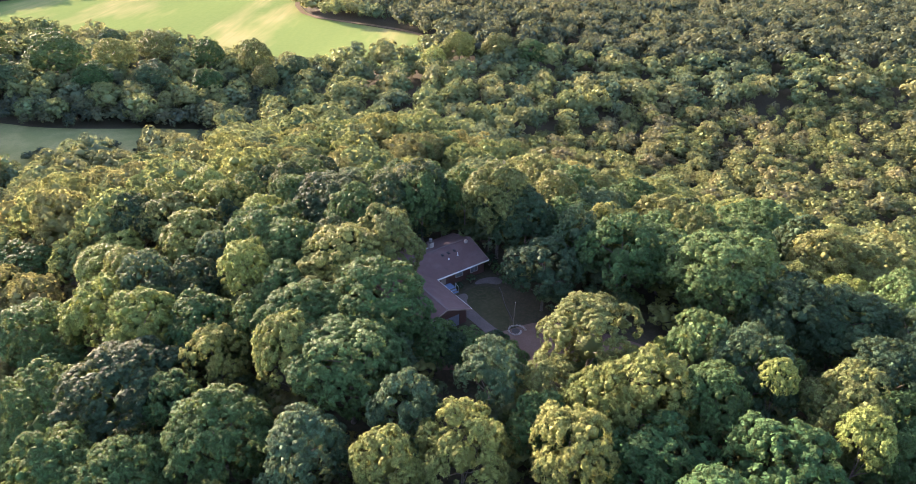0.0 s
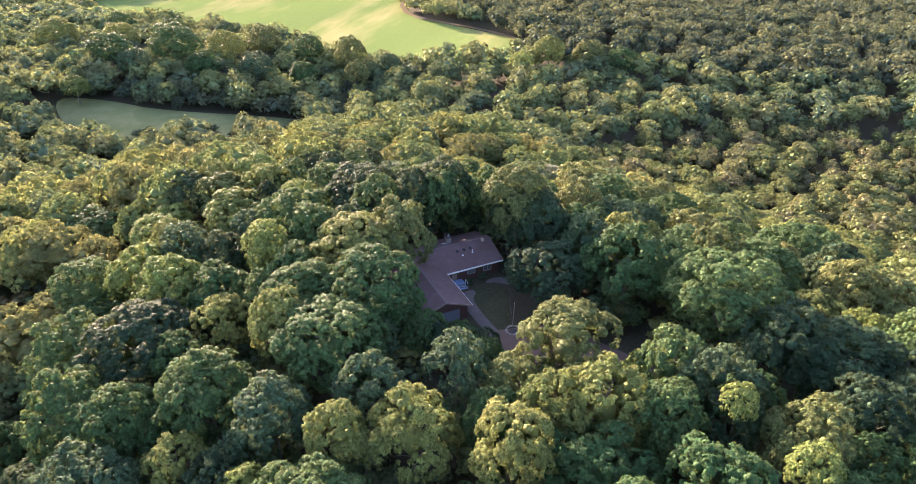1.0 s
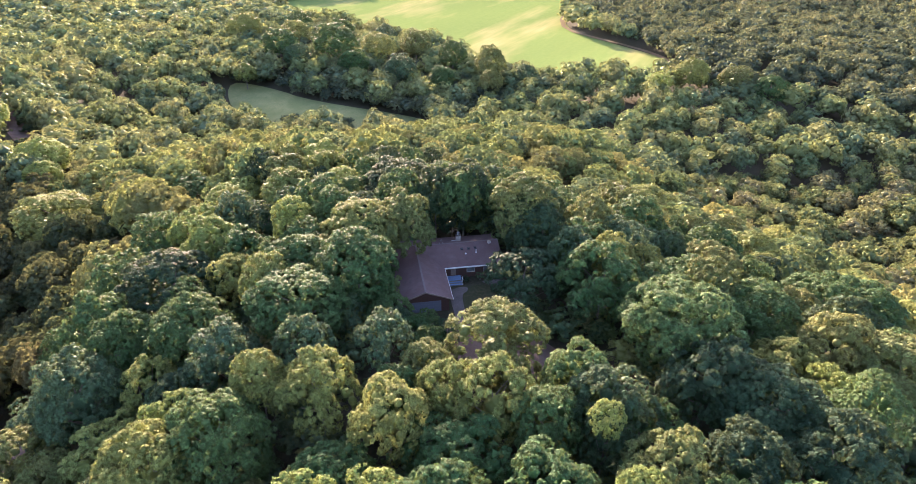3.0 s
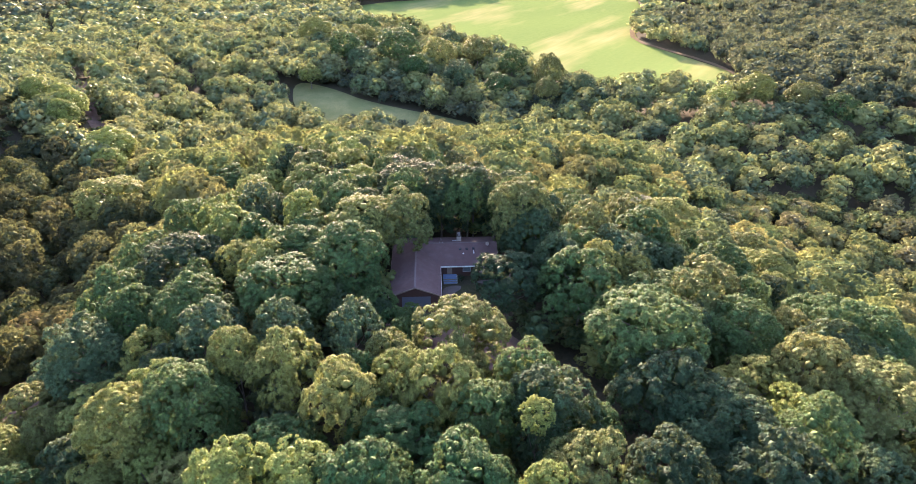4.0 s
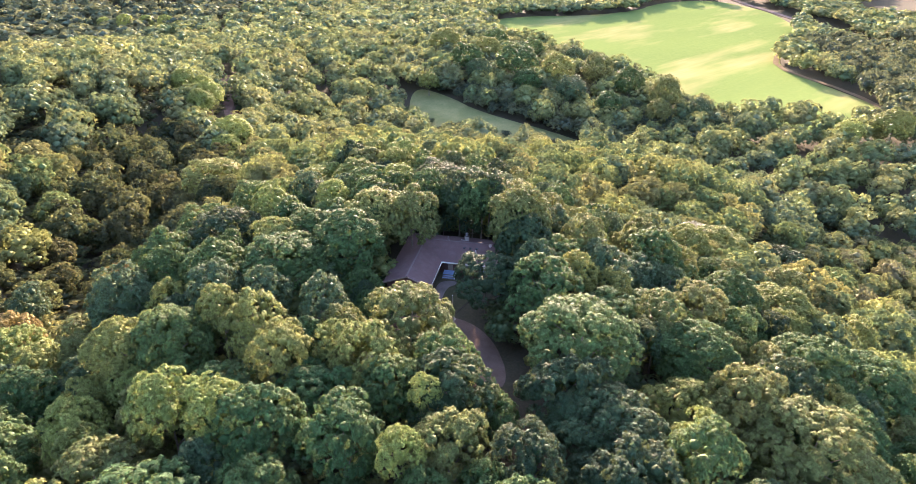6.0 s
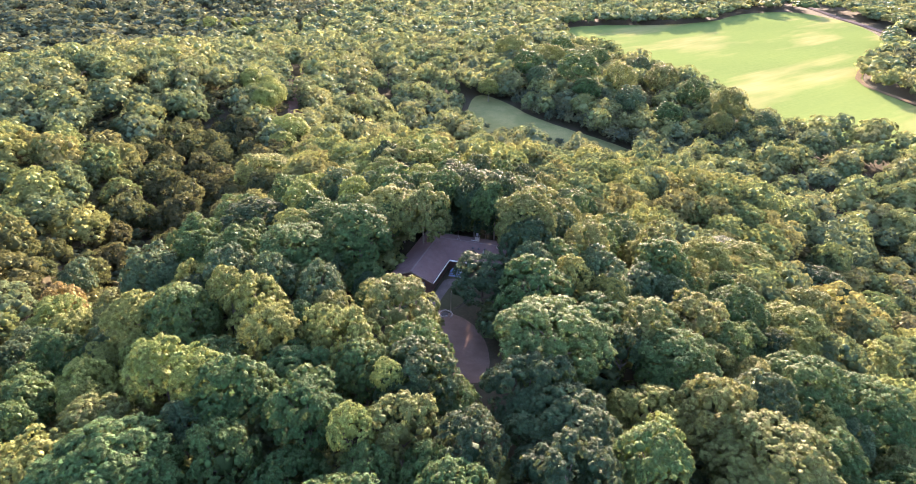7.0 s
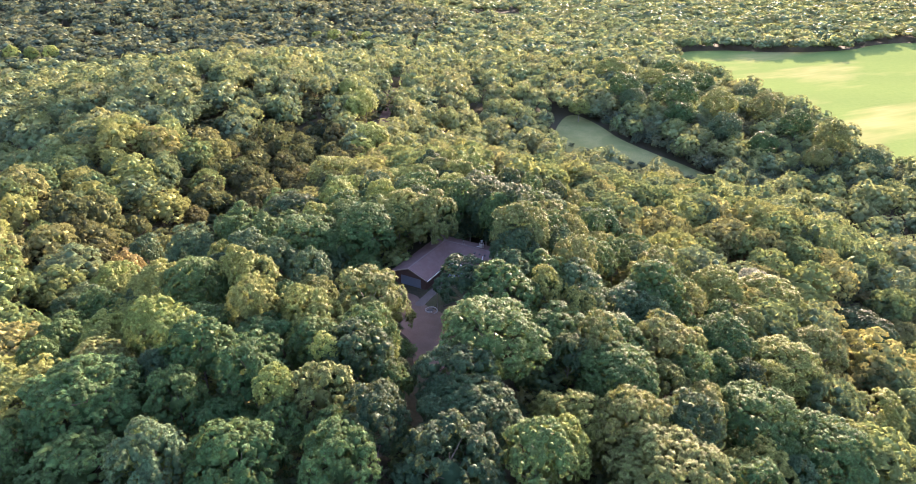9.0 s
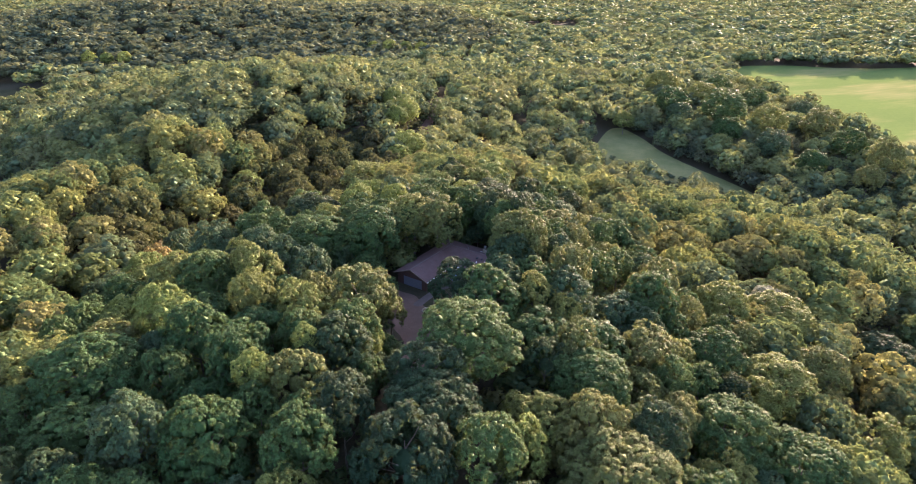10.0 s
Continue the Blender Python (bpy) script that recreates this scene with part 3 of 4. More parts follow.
for y, z in ((-1.18, 0.55), (-1.6, 0.35), (-2.03, 0.15)):
    part("riser", boxed(0.5, 2.9, y - 0.02, y, 0.0, z), MAT["wood"], porch)
for x in (0.47, 2.9):
    part("stringer", boxed(x - 0.03, x + 0.03, -1.17, 0.4, 0, 0.549), MAT["wood"], porch)
rail = part("handrail", tube(bmesh.new(), (2.98, -1.1, 1.45), (2.98, -2.0, 1.05), 0.03, 0.03, 6), MAT["white_paint"], porch, "white handrail")
for y, z0, z1 in ((-1.1, 0.0, 1.45), (-2.0, 0.0, 1.05)):
    part("post", tube(bmesh.new(), (2.98, y, z0), (2.98, y, z1), 0.03, 0.03, 6), MAT["white_paint"], rail)

# garden: lawn, paved walk, edging, fire ring, pole
LAWN = smooth([(0.6, 85.6), (2.3, 88.6), (4.9, 89.2), (6.9, 87.8), (7.3, 84.7), (8.1, 81.1), (8.0, 77.6), (6.2, 76.6), (2.6, 81.6), (0.9, 84.2)], 2)
patch("lawn", LAWN, MAT["lawn"], 0.06, 2.0, "mown lawn in front of the house with shade painted into its colour", "lawn")
WALKWAY = smooth([(-1.2, 84.4), (-0.2, 86.2), (1.2, 87.0), (1.8, 85.8), (1.3, 84.4), (2.8, 81.8), (5.0, 78.6), (7.2, 76.0), (5.6, 74.6), (3.6, 77.4), (0.2, 82.0)], 2)
patch("walkway", WALKWAY, MAT["paving"], 0.10, 2.0, "worn grey paved walk beside the lawn", "path")
PATIO = smooth([(2.6, 89.2), (4.8, 89.9), (6.8, 89.2), (7.8, 90.4), (6.6, 92.0), (3.4, 91.0)], 2)
patch("patio", PATIO, MAT["paving"], 0.10, 2.0, "small worn stone patio under the eaves", "patio")
edge = tagged(new("lawn_edging"), "thin pale curved edging along the lawn", "edging")
line = [(7.0, 88.6), (7.35, 87.0), (7.5, 85.0), (7.8, 83.0), (8.3, 81.0), (8.6, 79.6)]
for (ax, ay), (bx, by) in zip(line, line[1:]):
    part("edging_strip", bar((ax, ay, HOME_Z + 0.06), (bx, by, HOME_Z + 0.06), 0.06, 0.12), MAT["paving"], edge)

ring = tagged(new("fire_ring"), "ring of pale stones and ash beside the lawn", "fire pit")
ring.matrix_world = pose(8.9, 77.0, HOME_Z)
part("ash_bed", tube(bmesh.new(), (0, 0, 0.0), (0, 0, 0.1), 0.75, 0.6, 16), MAT["ash"], ring, "grey ash bed")
for k in range(40):
    a, rr = k * GOLD_TURN, 0.75 + 0.75 * ((k * 0.618) % 1.0)
    bm = bmesh.new()
    s = 0.13 + 0.10 * ((k * 0.37) % 1.0)
    bmesh.ops.create_icosphere(bm, subdivisions=1, radius=s, matrix=pose(rr * math.cos(a), rr * math.sin(a), 0.08, 20 * k, 33 * k, 0) @ Matrix.Diagonal((1.2, 0.9, 0.7, 1)))
    part("stone", bm, MAT["stone"], ring)
pole = tagged(new("pole"), "slim weathered wooden pole standing by the fire ring", "pole")
pole.matrix_world = pose(8.6, 78.6, HOME_Z)
part("shaft", tube(bmesh.new(), (0, 0, -0.1), (0.15, 0, 4.2), 0.07, 0.045, 8), MAT["wood"], pole)
part("finial", tube(bmesh.new(), (0.15, 0, 4.2), (0.152, 0, 4.3), 0.07, 0.03, 8), MAT["white_paint"], pole)


def far_house(x, y, turn, size, label):
    """A small farm building with a pale pitched roof."""
    ob = tagged(new("farm_building"), label, "building")
    ob.matrix_world = pose(x, y, float(land(x, y)), 0, 0, turn)
    L, W, H, R = size
    part("wall", boxed(-L / 2, L / 2, -W / 2, W / 2, -0.5, H), MAT["white_paint"], ob, "pale painted wall")
    for side in (-1, 1):
        part("roof", slab([(-L / 2 - 0.4, side * (W / 2 + 0.4), H - 0.1), (L / 2 + 0.4, side * (W / 2 + 0.4), H - 0.1), (L / 2 + 0.4, 0, R), (-L / 2 - 0.4, 0, R)], 0.15), MAT["pale_roof"], ob, "pale metal roof slope")
    for i in (-1, 1):
        part("window", boxed(i * L / 4 - 0.6, i * L / 4 + 0.6, -W / 2 - 0.05, -W / 2 - 0.005, 1.0, 2.2), MAT["glass"], ob)


FARM = ((227, 394, 20, (9, 7, 4, 6.5), "pale-roofed barn among the valley trees"), (-100, 735, 40, (16, 9, 5, 9), "pale-roofed farm building beside the far road"), (-84, 702, -20, (12, 8, 5, 8), "pale-roofed farm building beside the far road"))
for f in FARM:
    far_house(*f)

# ------------------------------------------------------------ trees
GOLD = GOLD_TURN


def crown_lumps(rng, count, low=-0.45, size=(0.24, 0.36), reach=(0.62, 0.80)):
    """Sub-crowns that fill out a broad domed crown of radius 1, the hub last."""
    out = []
    for i in range(count):
        u = 1.0 - (i + 0.5) / count * (1.0 - low)
        a = GOLD * i + rng.uniform(-0.5, 0.5)
        ring = math.sqrt(max(0.0, 1 - u * u))
        far = rng.uniform(*reach)
        out.append((ring * math.cos(a) * far, ring * math.sin(a) * far, u * far * 0.95 + rng.uniform(-0.07, 0.07), rng.uniform(*size) * (1.0 if u > -0.1 else 0.85)))
    out.append((0, 0, -0.05, 0.82))
    return np.array(out)


def ball(steps):
    """Vertices and triangles of a round solid of radius 1."""
    bm = bmesh.new()
    if steps:
        bmesh.ops.create_icosphere(bm, subdivisions=steps, radius=1.0)
    else:
        for x, y, z in ((1, 0, 0), (0, 1, 0), (-1, 0, 0), (0, -1, 0), (0, 0, 1), (0, 0, -1)):
            bm.verts.new((x, y, z))
        bm.verts.ensure_lookup_table()
        for k in range(4):
            bm.faces.new((bm.verts[k], bm.verts[(k + 1) % 4], bm.verts[4]))
            bm.faces.new((bm.verts[(k + 1) % 4], bm.verts[k], bm.verts[5]))
    bm.verts.index_update()
    shape = np.array([v.co for v in bm.verts]), np.array([[v.index for v in f.verts] for f in bm.faces])
    bm.free()
    return shape


def crown_arrays(seed, lumps, tufts, sprays, size, tuft=(0.07, 0.11), low=-0.45, lump_size=(0.24, 0.36), reach=(0.62, 0.80), core=0.42, solid=1, calm=0.0, lift=0.55):
    """Vertices and faces of a crown, in units of its radius: inner masses, and leaf sprays laid as small domes all over them."""
    rng = np.random.default_rng(seed)
    L = crown_lumps(rng, lumps, low, lump_size, reach)
    reachable = L[:-1]
    bv, bf = ball(solid)
    jig = rng.uniform(0.84, 1.0, (len(L), len(bv), 1))
    cv = (L[:, None, :3] + bv[None] * np.array([1, 1, 0.85]) * L[:, None, 3:4] * core * jig).reshape(-1, 3)
    cf = (bf[None] + (np.arange(len(L)) * len(bv))[:, None, None]).reshape(-1, 3)
    w = L[:, 3] ** 2
    w[-1] = 0
    pick = rng.choice(len(L), tufts * 4, p=w / w.sum())
    c, r = L[pick, :3], L[pick, 3]
    out = c / np.maximum(np.linalg.norm(c, axis=1, keepdims=True), 0.2)
    td = rng.normal(size=(len(pick), 3)) * 0.8 + out * 0.8 + np.array([0, 0, lift])
    td /= np.linalg.norm(td, axis=1, keepdims=True)
    tp = c + td * np.array([1, 1, 0.9]) * (r * rng.uniform(0.86, 1.06, len(r)))[:, None]
    gap = np.linalg.norm(tp[:, None] - reachable[None, :, :3], axis=2) / reachable[None, :, 3]
    gap[np.arange(len(tp)), pick] = 9
    keep = np.flatnonzero(gap.min(1) > 0.80)[:tufts]
    tp, td = tp[keep], td[keep]
    own = rng.integers(0, len(tp), sprays)
    d2 = rng.normal(size=(sprays, 3)) * 0.75 + td[own] * 0.7 + np.array([0, 0, lift])
    d2 /= np.linalg.norm(d2, axis=1, keepdims=True)
    tr = rng.uniform(*tuft, len(tp))
    p = tp[own] + d2 * np.array([1, 1, 0.85]) * (tr[own] * rng.uniform(0.72, 1.08, sprays))[:, None]
    nn = d2 * (0.85 - 0.5 * calm) + td[own] * (0.2 + 0.6 * calm) + np.array([0, 0, 0.12]) + rng.normal(size=p.shape) * (0.30 - 0.18 * calm)
    nn /= np.linalg.norm(nn, axis=1, keepdims=True)
    t1 = np.cross(nn, rng.normal(size=p.shape))
    t1 /= np.linalg.norm(t1, axis=1, keepdims=True)
    t2 = np.cross(nn, t1)
    s = size * rng.uniform(0.6, 1.35, (sprays, 1))
    lv = np.stack((p + t1 * s, p - t1 * s * 0.6 + t2 * s * 0.75, p - t1 * s * 0.6 - t2 * s * 0.75), 1).reshape(-1, 3)
    lf = np.arange(len(lv)).reshape(-1, 3)
    return cv, cf, lv, lf


def trunk_mesh(seed):
    """Tapered trunk with limbs, for a tree 15 m high with a crown 4.7 m in radius."""
    rng = random.Random(seed)
    bm = bmesh.new()
    lean = rng.uniform(-0.5, 0.5), rng.uniform(-0.5, 0.5)
    pts = [Vector((lean[0] * h * h, lean[1] * h * h, 11.5 * h)) for h in (0, 0.03, 0.3, 0.6, 1.0)]
    rad = (0.36, 0.26, 0.21, 0.15, 0.05)
    for i in range(4):
        tube(bm, pts[i], pts[i + 1], rad[i], rad[i + 1], 8)
    for i in range(7):
        h = rng.uniform(0.38, 0.9)
        a = GOLD * i + rng.uniform(-0.4, 0.4)
        s = Vector((lean[0] * h * h, lean[1] * h * h, 11.5 * h))
        m = s + Vector((math.cos(a) * 1.4, math.sin(a) * 1.4, 1.0))
        e = s + Vector((math.cos(a) * 3.2, math.sin(a) * 3.2, 2.0 + rng.uniform(0, 1.0)))
        tube(bm, s, m, 0.11, 0.075, 6)
        tube(bm, m, e, 0.075, 0.03, 5)
    me = bpy.data.meshes.new("trunk")
    bm.to_mesh(me)
    bm.free()
    me.materials.append(MAT["bark"])
    return me


TREE_R = 4.7
TRUNKS = [trunk_mesh(i) for i in range(3)]
CROWNS = []
VARIANTS = 7
for v in range(VARIANTS + 4):
    big = v >= VARIANTS
    cv, cf, lv, lf = crown_arrays(40 + v, 70 if big else (24, 30, 38)[v % 3], 1300 if big else 560, 19000 if big else 9000, 0.034 if big else 0.048, (0.04, 0.068) if big else (0.055, 0.10),
                                  lump_size=(0.17, 0.28) if big else (0.26, 0.40), reach=((0.64, 0.82), (0.60, 0.80), (0.60, 0.72))[v % 3])
    CROWNS.append(mesh_of("crown", np.concatenate((cv, lv)), [cf, lf + len(cv)], MAT_LEAF["green"], inner=(MAT_INNER["green"], len(cf))))

WORDS = {
    "green": "broad green maple tree with a full lumpy crown", "dark": "dense dark green tree with a rounded crown", "blue": "grey-green tree with a loose leafy crown",
    "yellow": "yellow-green tree with sunlit upper leaves", "olive": "olive-green tree with leaves turning orange-brown", "lime": "light lime-green tree with soft foliage",
    "bright": "yellow-green tree with low sunlight painted into its leaf colour", "amber": "golden-brown tree with leaves turning for autumn", "pale": "pale silvery-leaved tree among darker crowns"}
planted = []
trng = random.Random(11)


def tree(x, y, top, r, kind):
    """One tree of the wood: its trunk on the ground, its crown's top at that height."""
    z = float(land(x, y)) - 0.1
    h = max(top - z, 5.0)
    v = trng.randrange(VARIANTS) if r < 6.3 else VARIANTS + trng.randrange(4)
    ob = tagged(new("tree"), WORDS[kind], "tree", "trees of the wooded hill")
    ob.matrix_world = pose(x, y, z, 0, 0, trng.uniform(0, 360))
    deep = min(max(0.42 * h, 0.85 * r), 1.3 * r)
    trunk = new("trunk", TRUNKS[trng.randrange(3)])
    trunk.parent = ob
    trunk.matrix_local = Matrix.Diagonal((r / TREE_R * 0.8, r / TREE_R * 0.8, (h - 0.35 * deep) / 13.5, 1))
    crown = new("crown", CROWNS[v])
    crown.parent = ob
    crown.matrix_local = Matrix.Translation((0, 0, h - deep)) @ Matrix.Diagonal((r, r * trng.uniform(0.92, 1.08), deep, 1))
    for slot, material in zip(crown.material_slots, (MAT_LEAF[kind], MAT_INNER[kind])):
        slot.link = "OBJECT"
        slot.material = material
    planted.append((x, y, r))


tree(-17.1, 82.1, 15.4, 7.8, "yellow")
tree(-11.3, 86.2, 15.7, 5.3, "olive")
tree(-20.9, 69.5, 13.6, 7.0, "green")
tree(-10.4, 70.4, 16.2, 6.9, "green")
tree(-13.6, 59.6, 14.6, 7.6, "green")
tree(-21.5, 62.6, 13.6, 4.8, "yellow")
tree(-62.3, 97.8, 4.0, 7.8, "lime")
tree(-50.9, 86.5, 7.8, 4.8, "blue")
tree(-57.0, 81.2, 5.8, 5.1, "lime")
tree(-46.7, 74.9, 8.4, 5.6, "lime")
tree(-47.1, 97.9, 8.9, 6.2, "yellow")
tree(-33.7, 92.6, 12.5, 5.6, "green")
tree(-32.6, 82.0, 12.4, 4.3, "lime")
tree(-67.5, 80.8, 2.6, 6.7, "green")
tree(-43.5, 62.8, 8.1, 8.3, "dark")
tree(-55.9, 61.8, 4.9, 7.1, "green")
tree(-27.8, 52.4, 10.5, 6.7, "green")
tree(-46.4, 49.4, 6.2, 5.8, "green")
tree(-16.5, 47.5, 12.2, 4.7, "blue")
tree(-5.8, 51.5, 14.2, 3.9, "blue")
tree(0.4, 46.0, 14.8, 5.0, "yellow")
tree(11.4, 44.1, 16.1, 4.5, "yellow")
tree(-7.3, 44.1, 13.5, 3.5, "yellow")
tree(3.8, 55.7, 15.5, 3.8, "blue")
tree(16.5, 62.3, 16.0, 6.2, "olive")
tree(20.9, 52.0, 16.7, 4.8, "yellow")
tree(33.5, 55.1, 17.0, 5.8, "dark")
tree(28.7, 58.5, 16.7, 4.3, "green")
tree(13.4, 82.3, 12.3, 6.0, "dark")
tree(25.2, 83.5, 16.0, 6.2, "green")
tree(37.8, 75.0, 18.3, 8.3, "green")
tree(49.8, 65.2, 15.8, 7.5, "dark")
tree(7.0, 98.0, 19.2, 6.8, "olive")
tree(11.4, 94.5, 14.8, 5.4, "dark")
tree(39.4, 153.1, -7.6, 6.7, "olive")
tree(24.5, 100.0, 12.4, 4.8, "blue")
tree(-22.1, 103.7, 14.0, 8.1, "dark")
tree(-6.6, 101.5, 15.2, 4.7, "green")
tree(40.4, 48.2, 17.5, 4.2, "olive")
tree(30.9, 40.6, 17.6, 4.8, "green")
tree(47.5, 53.0, 17.1, 4.0, "dark")
tree(39.1, 42.6, 17.8, 2.6, "lime")
tree(33.9, 50.4, 17.3, 1.9, "lime")
tree(42.6, 66.3, 15.9, 5.8, "dark")
tree(57.9, 86.0, 11.9, 5.6, "olive")
tree(47.2, 91.9, 11.4, 7.1, "green")
tree(62.6, 201.5, -32.4, 12.4, "dark")
tree(44.9, 134.5, -2.0, 7.8, "yellow")
tree(66.9, 85.0, 11.5, 8.9, "olive")
tree(-12.0, 30.4, 11.9, 6.5, "yellow")
tree(-7.6, 36.2, 13.1, 6.3, "green")
tree(-37.7, 47.6, 8.0, 6.7, "green")
tree(22.6, 34.8, 17.1, 5.1, "green")
tree(17.2, 32.4, 16.6, 3.6, "lime")
tree(9.8, 29.1, 15.6, 4.5, "lime")
tree(-129.4, 96.0, -12.1, 12.3, "yellow")
tree(-89.3, 108.6, -4.9, 8.9, "green")
tree(19.6, 160.5, -6.8, 8.9, "yellow")
tree(18.2, 125.1, 7.1, 5.8, "olive")
tree(-35.4, 37.4, 7.6, 6.4, "blue")
tree(25.5, 19.8, 16.9, 8.7, "green")
tree(52.9, 46.9, 17.4, 4.6, "green")
tree(56.5, 59.2, 16.3, 6.1, "dark")
tree(59.7, 69.3, 14.9, 4.1, "green")
tree(40.2, 92.8, 11.9, 4.4, "olive")
tree(26.4, 194.0, -23.3, 9.2, "dark")
tree(19.5, 143.6, -0.2, 7.2, "yellow")
tree(59.5, 94.7, 9.6, 5.4, "dark")
tree(58.1, 111.4, 4.4, 7.2, "green")
tree(65.5, 119.1, 0.4, 7.5, "green")
tree(38.7, 124.6, 2.8, 6.6, "green")
tree(23.5, 120.1, 7.6, 6.2, "green")
tree(55.9, 149.9, -11.8, 5.5, "yellow")
tree(27.0, 60.0, 12.5, 3.6, "lime")
tree(48.3, 36.1, 17.8, 5.9, "green")
tree(44.0, 27.2, 17.8, 4.6, "blue")
tree(16.6, 67.6, 9.0, 2.8, "olive")
tree(6.5, 62.5, 9.0, 3.0, "green")
tree(-0.5, 66.5, 7.6, 2.6, "dark")
tree(25.5, 64.0, 7.0, 2.3, "green")
tree(-3.2, 67.6, 8.6, 3.6, "green")
tree(2.6, 65.6, 7.6, 3.0, "green")
tree(-8.5, 64.5, 9.5, 3.4, "blue")
tree(10.6, 166.8, -11.0, 4.2, "pale")
tree(-54.0, 21.5, -4.5, 4.6, "amber")
tree(1.8, 70.6, 4.9, 2.3, "green")
tree(5.2, 69.6, 5.2, 2.4, "dark")
tree(37.8, 58.2, 12.5, 3.4, "green")
tree(33.6, 61.2, 9.0, 2.6, "dark")

# tall old trees of the belt between meadow and field, and beside the lane
for x, y, h, r, kind in ((-226, 362, 31, 15, "green"), (-203, 380, 28, 12, "yellow"), (-190, 410, 29, 13, "olive"), (-154, 396, 28, 10, "green"), (-121, 384, 30, 10, "olive"), (-168, 350, 24, 10, "blue"), (-140, 352, 22, 9, "green"), (-110, 360, 22, 8, "olive"), (-196, 340, 23, 10, "green"), (-236, 334, 22, 9, "blue"), (-96, 384, 20, 7, "blue"),
                         (-328, 387, 29, 14, "yellow"), (-310, 430, 27, 11, "green"), (-258, 345, 28, 13, "green"), (-285, 395, 26, 12, "yellow"), (-268, 430, 25, 11, "green"), (-240, 450, 22, 9, "blue"), (-250, 300, 17, 8, "yellow"), (1, 408, 25, 11, "yellow"), (-15, 391, 19, 8, "bright"),
                         (25, 414, 22, 10, "olive"), (46, 404, 22, 10, "green"), (-188, 129, 20, 10, "bright"), (-176, 121, 16, 6.5, "bright"), (-238, 143, 21, 8, "bright"), (-250, 146, 20, 7, "lime"), (-228, 134, 19, 7, "lime"), (-262, 141, 19, 7, "lime"),
                         (-648, 238, 22, 9, "bright"), (-640, 256, 21, 8, "lime"), (-655, 221, 20, 8, "bright"), (-633, 274, 20, 8, "bright"), (-660, -81, 22, 9, "bright"), (-656, -64, 20, 8, "lime"), (-652, -47, 21, 8, "bright"), (-78, 373, 12, 3.4, "dark"), (-70, 378, 13, 3.2, "dark")):
    tree(x, y, float(land(x, y)) + h, r, kind)

# trees close behind the house
for hx, hy, h, r, kind in ((14.2, 4.5, 15, 3.8, "dark"), (13.6, 11.0, 15, 4.0, "green"), (7.0, 15.6, 16, 4.8, "dark"), (0.5, 16.0, 15, 4.8, "dark"), (-6.0, 15.8, 15, 4.8, "green"), (4.0, 21.5, 11, 4.4, "dark"), (-3.0, 21.5, 11, 4.4, "dark"), (11.0, 20.5, 10, 4.2, "dark"), (-9.5, 20.5, 10, 4.2, "dark"), (10.6, 14.4, 7.5, 3.0, "dark"), (3.6, 14.4, 6.5, 2.6, "dark"), (-2.8, 14.3, 6.5, 2.6, "dark"), (-9.0, 14.0, 7.0, 2.8, "dark"), (-13.6, 9.0, 14, 3.8, "dark"), (-13.8, 1.0, 13, 3.6, "green")):
    hp = at_house(hx, hy)
    tree(hp.x, hp.y, h, r, kind)


def shrub(x, y, r, h, kind, label):
    """A garden shrub: stems and a leafy mound."""
    ob = tagged(new("shrub"), label, "shrub")
    ob.matrix_world = pose(x, y, float(land(x, y)), 0, 0, trng.uniform(0, 360))
    cv, cf, lv, lf = crown_arrays(int(200 + x * 3 + y), 14, 60, 700, 0.11, (0.10, 0.17))
    new("foliage", mesh_of("foliage", np.concatenate((cv, lv)) * np.array([r, r, h * 0.5]) + [0, 0, h * 0.52], [cf, lf + len(cv)], MAT_LEAF[kind], inner=(MAT_INNER[kind], len(cf)))).parent = ob
    bm = bmesh.new()
    for i in range(5):
        a = GOLD * i
        tube(bm, (0.05 * math.cos(a), 0.05 * math.sin(a), -0.05), (r * 0.5 * math.cos(a), r * 0.5 * math.sin(a), h * 0.6), 0.03, 0.015, 5)
    part("stems", bm, MAT["bark"], ob)


for hx, hy, r, h, kind, label in ((3.6, -1.2, 0.75, 1.3, "dark", "rounded dark green shrub beside the porch steps"), (6.3, -0.9, 0.8, 1.7, "blue", "loose grey-green shrub under the eaves"),
                                  (11.6, -1.6, 1.2, 2.2, "green", "green shrub at the corner of the house"), (12.2, 1.6, 1.3, 2.6, "dark", "dark shrub beside the gable wall"), (11.0, -4.6, 1.1, 1.8, "green", "low green shrub by the lawn"),
                                  (-10.6, -6.0, 1.2, 2.4, "dark", "dark shrub beside the garage wall"), (-10.8, -1.0, 1.3, 2.8, "green", "green shrub beside the garage wall")):
    hp = at_house(hx, hy)
    shrub(hp.x, hp.y, r, h, kind, label)

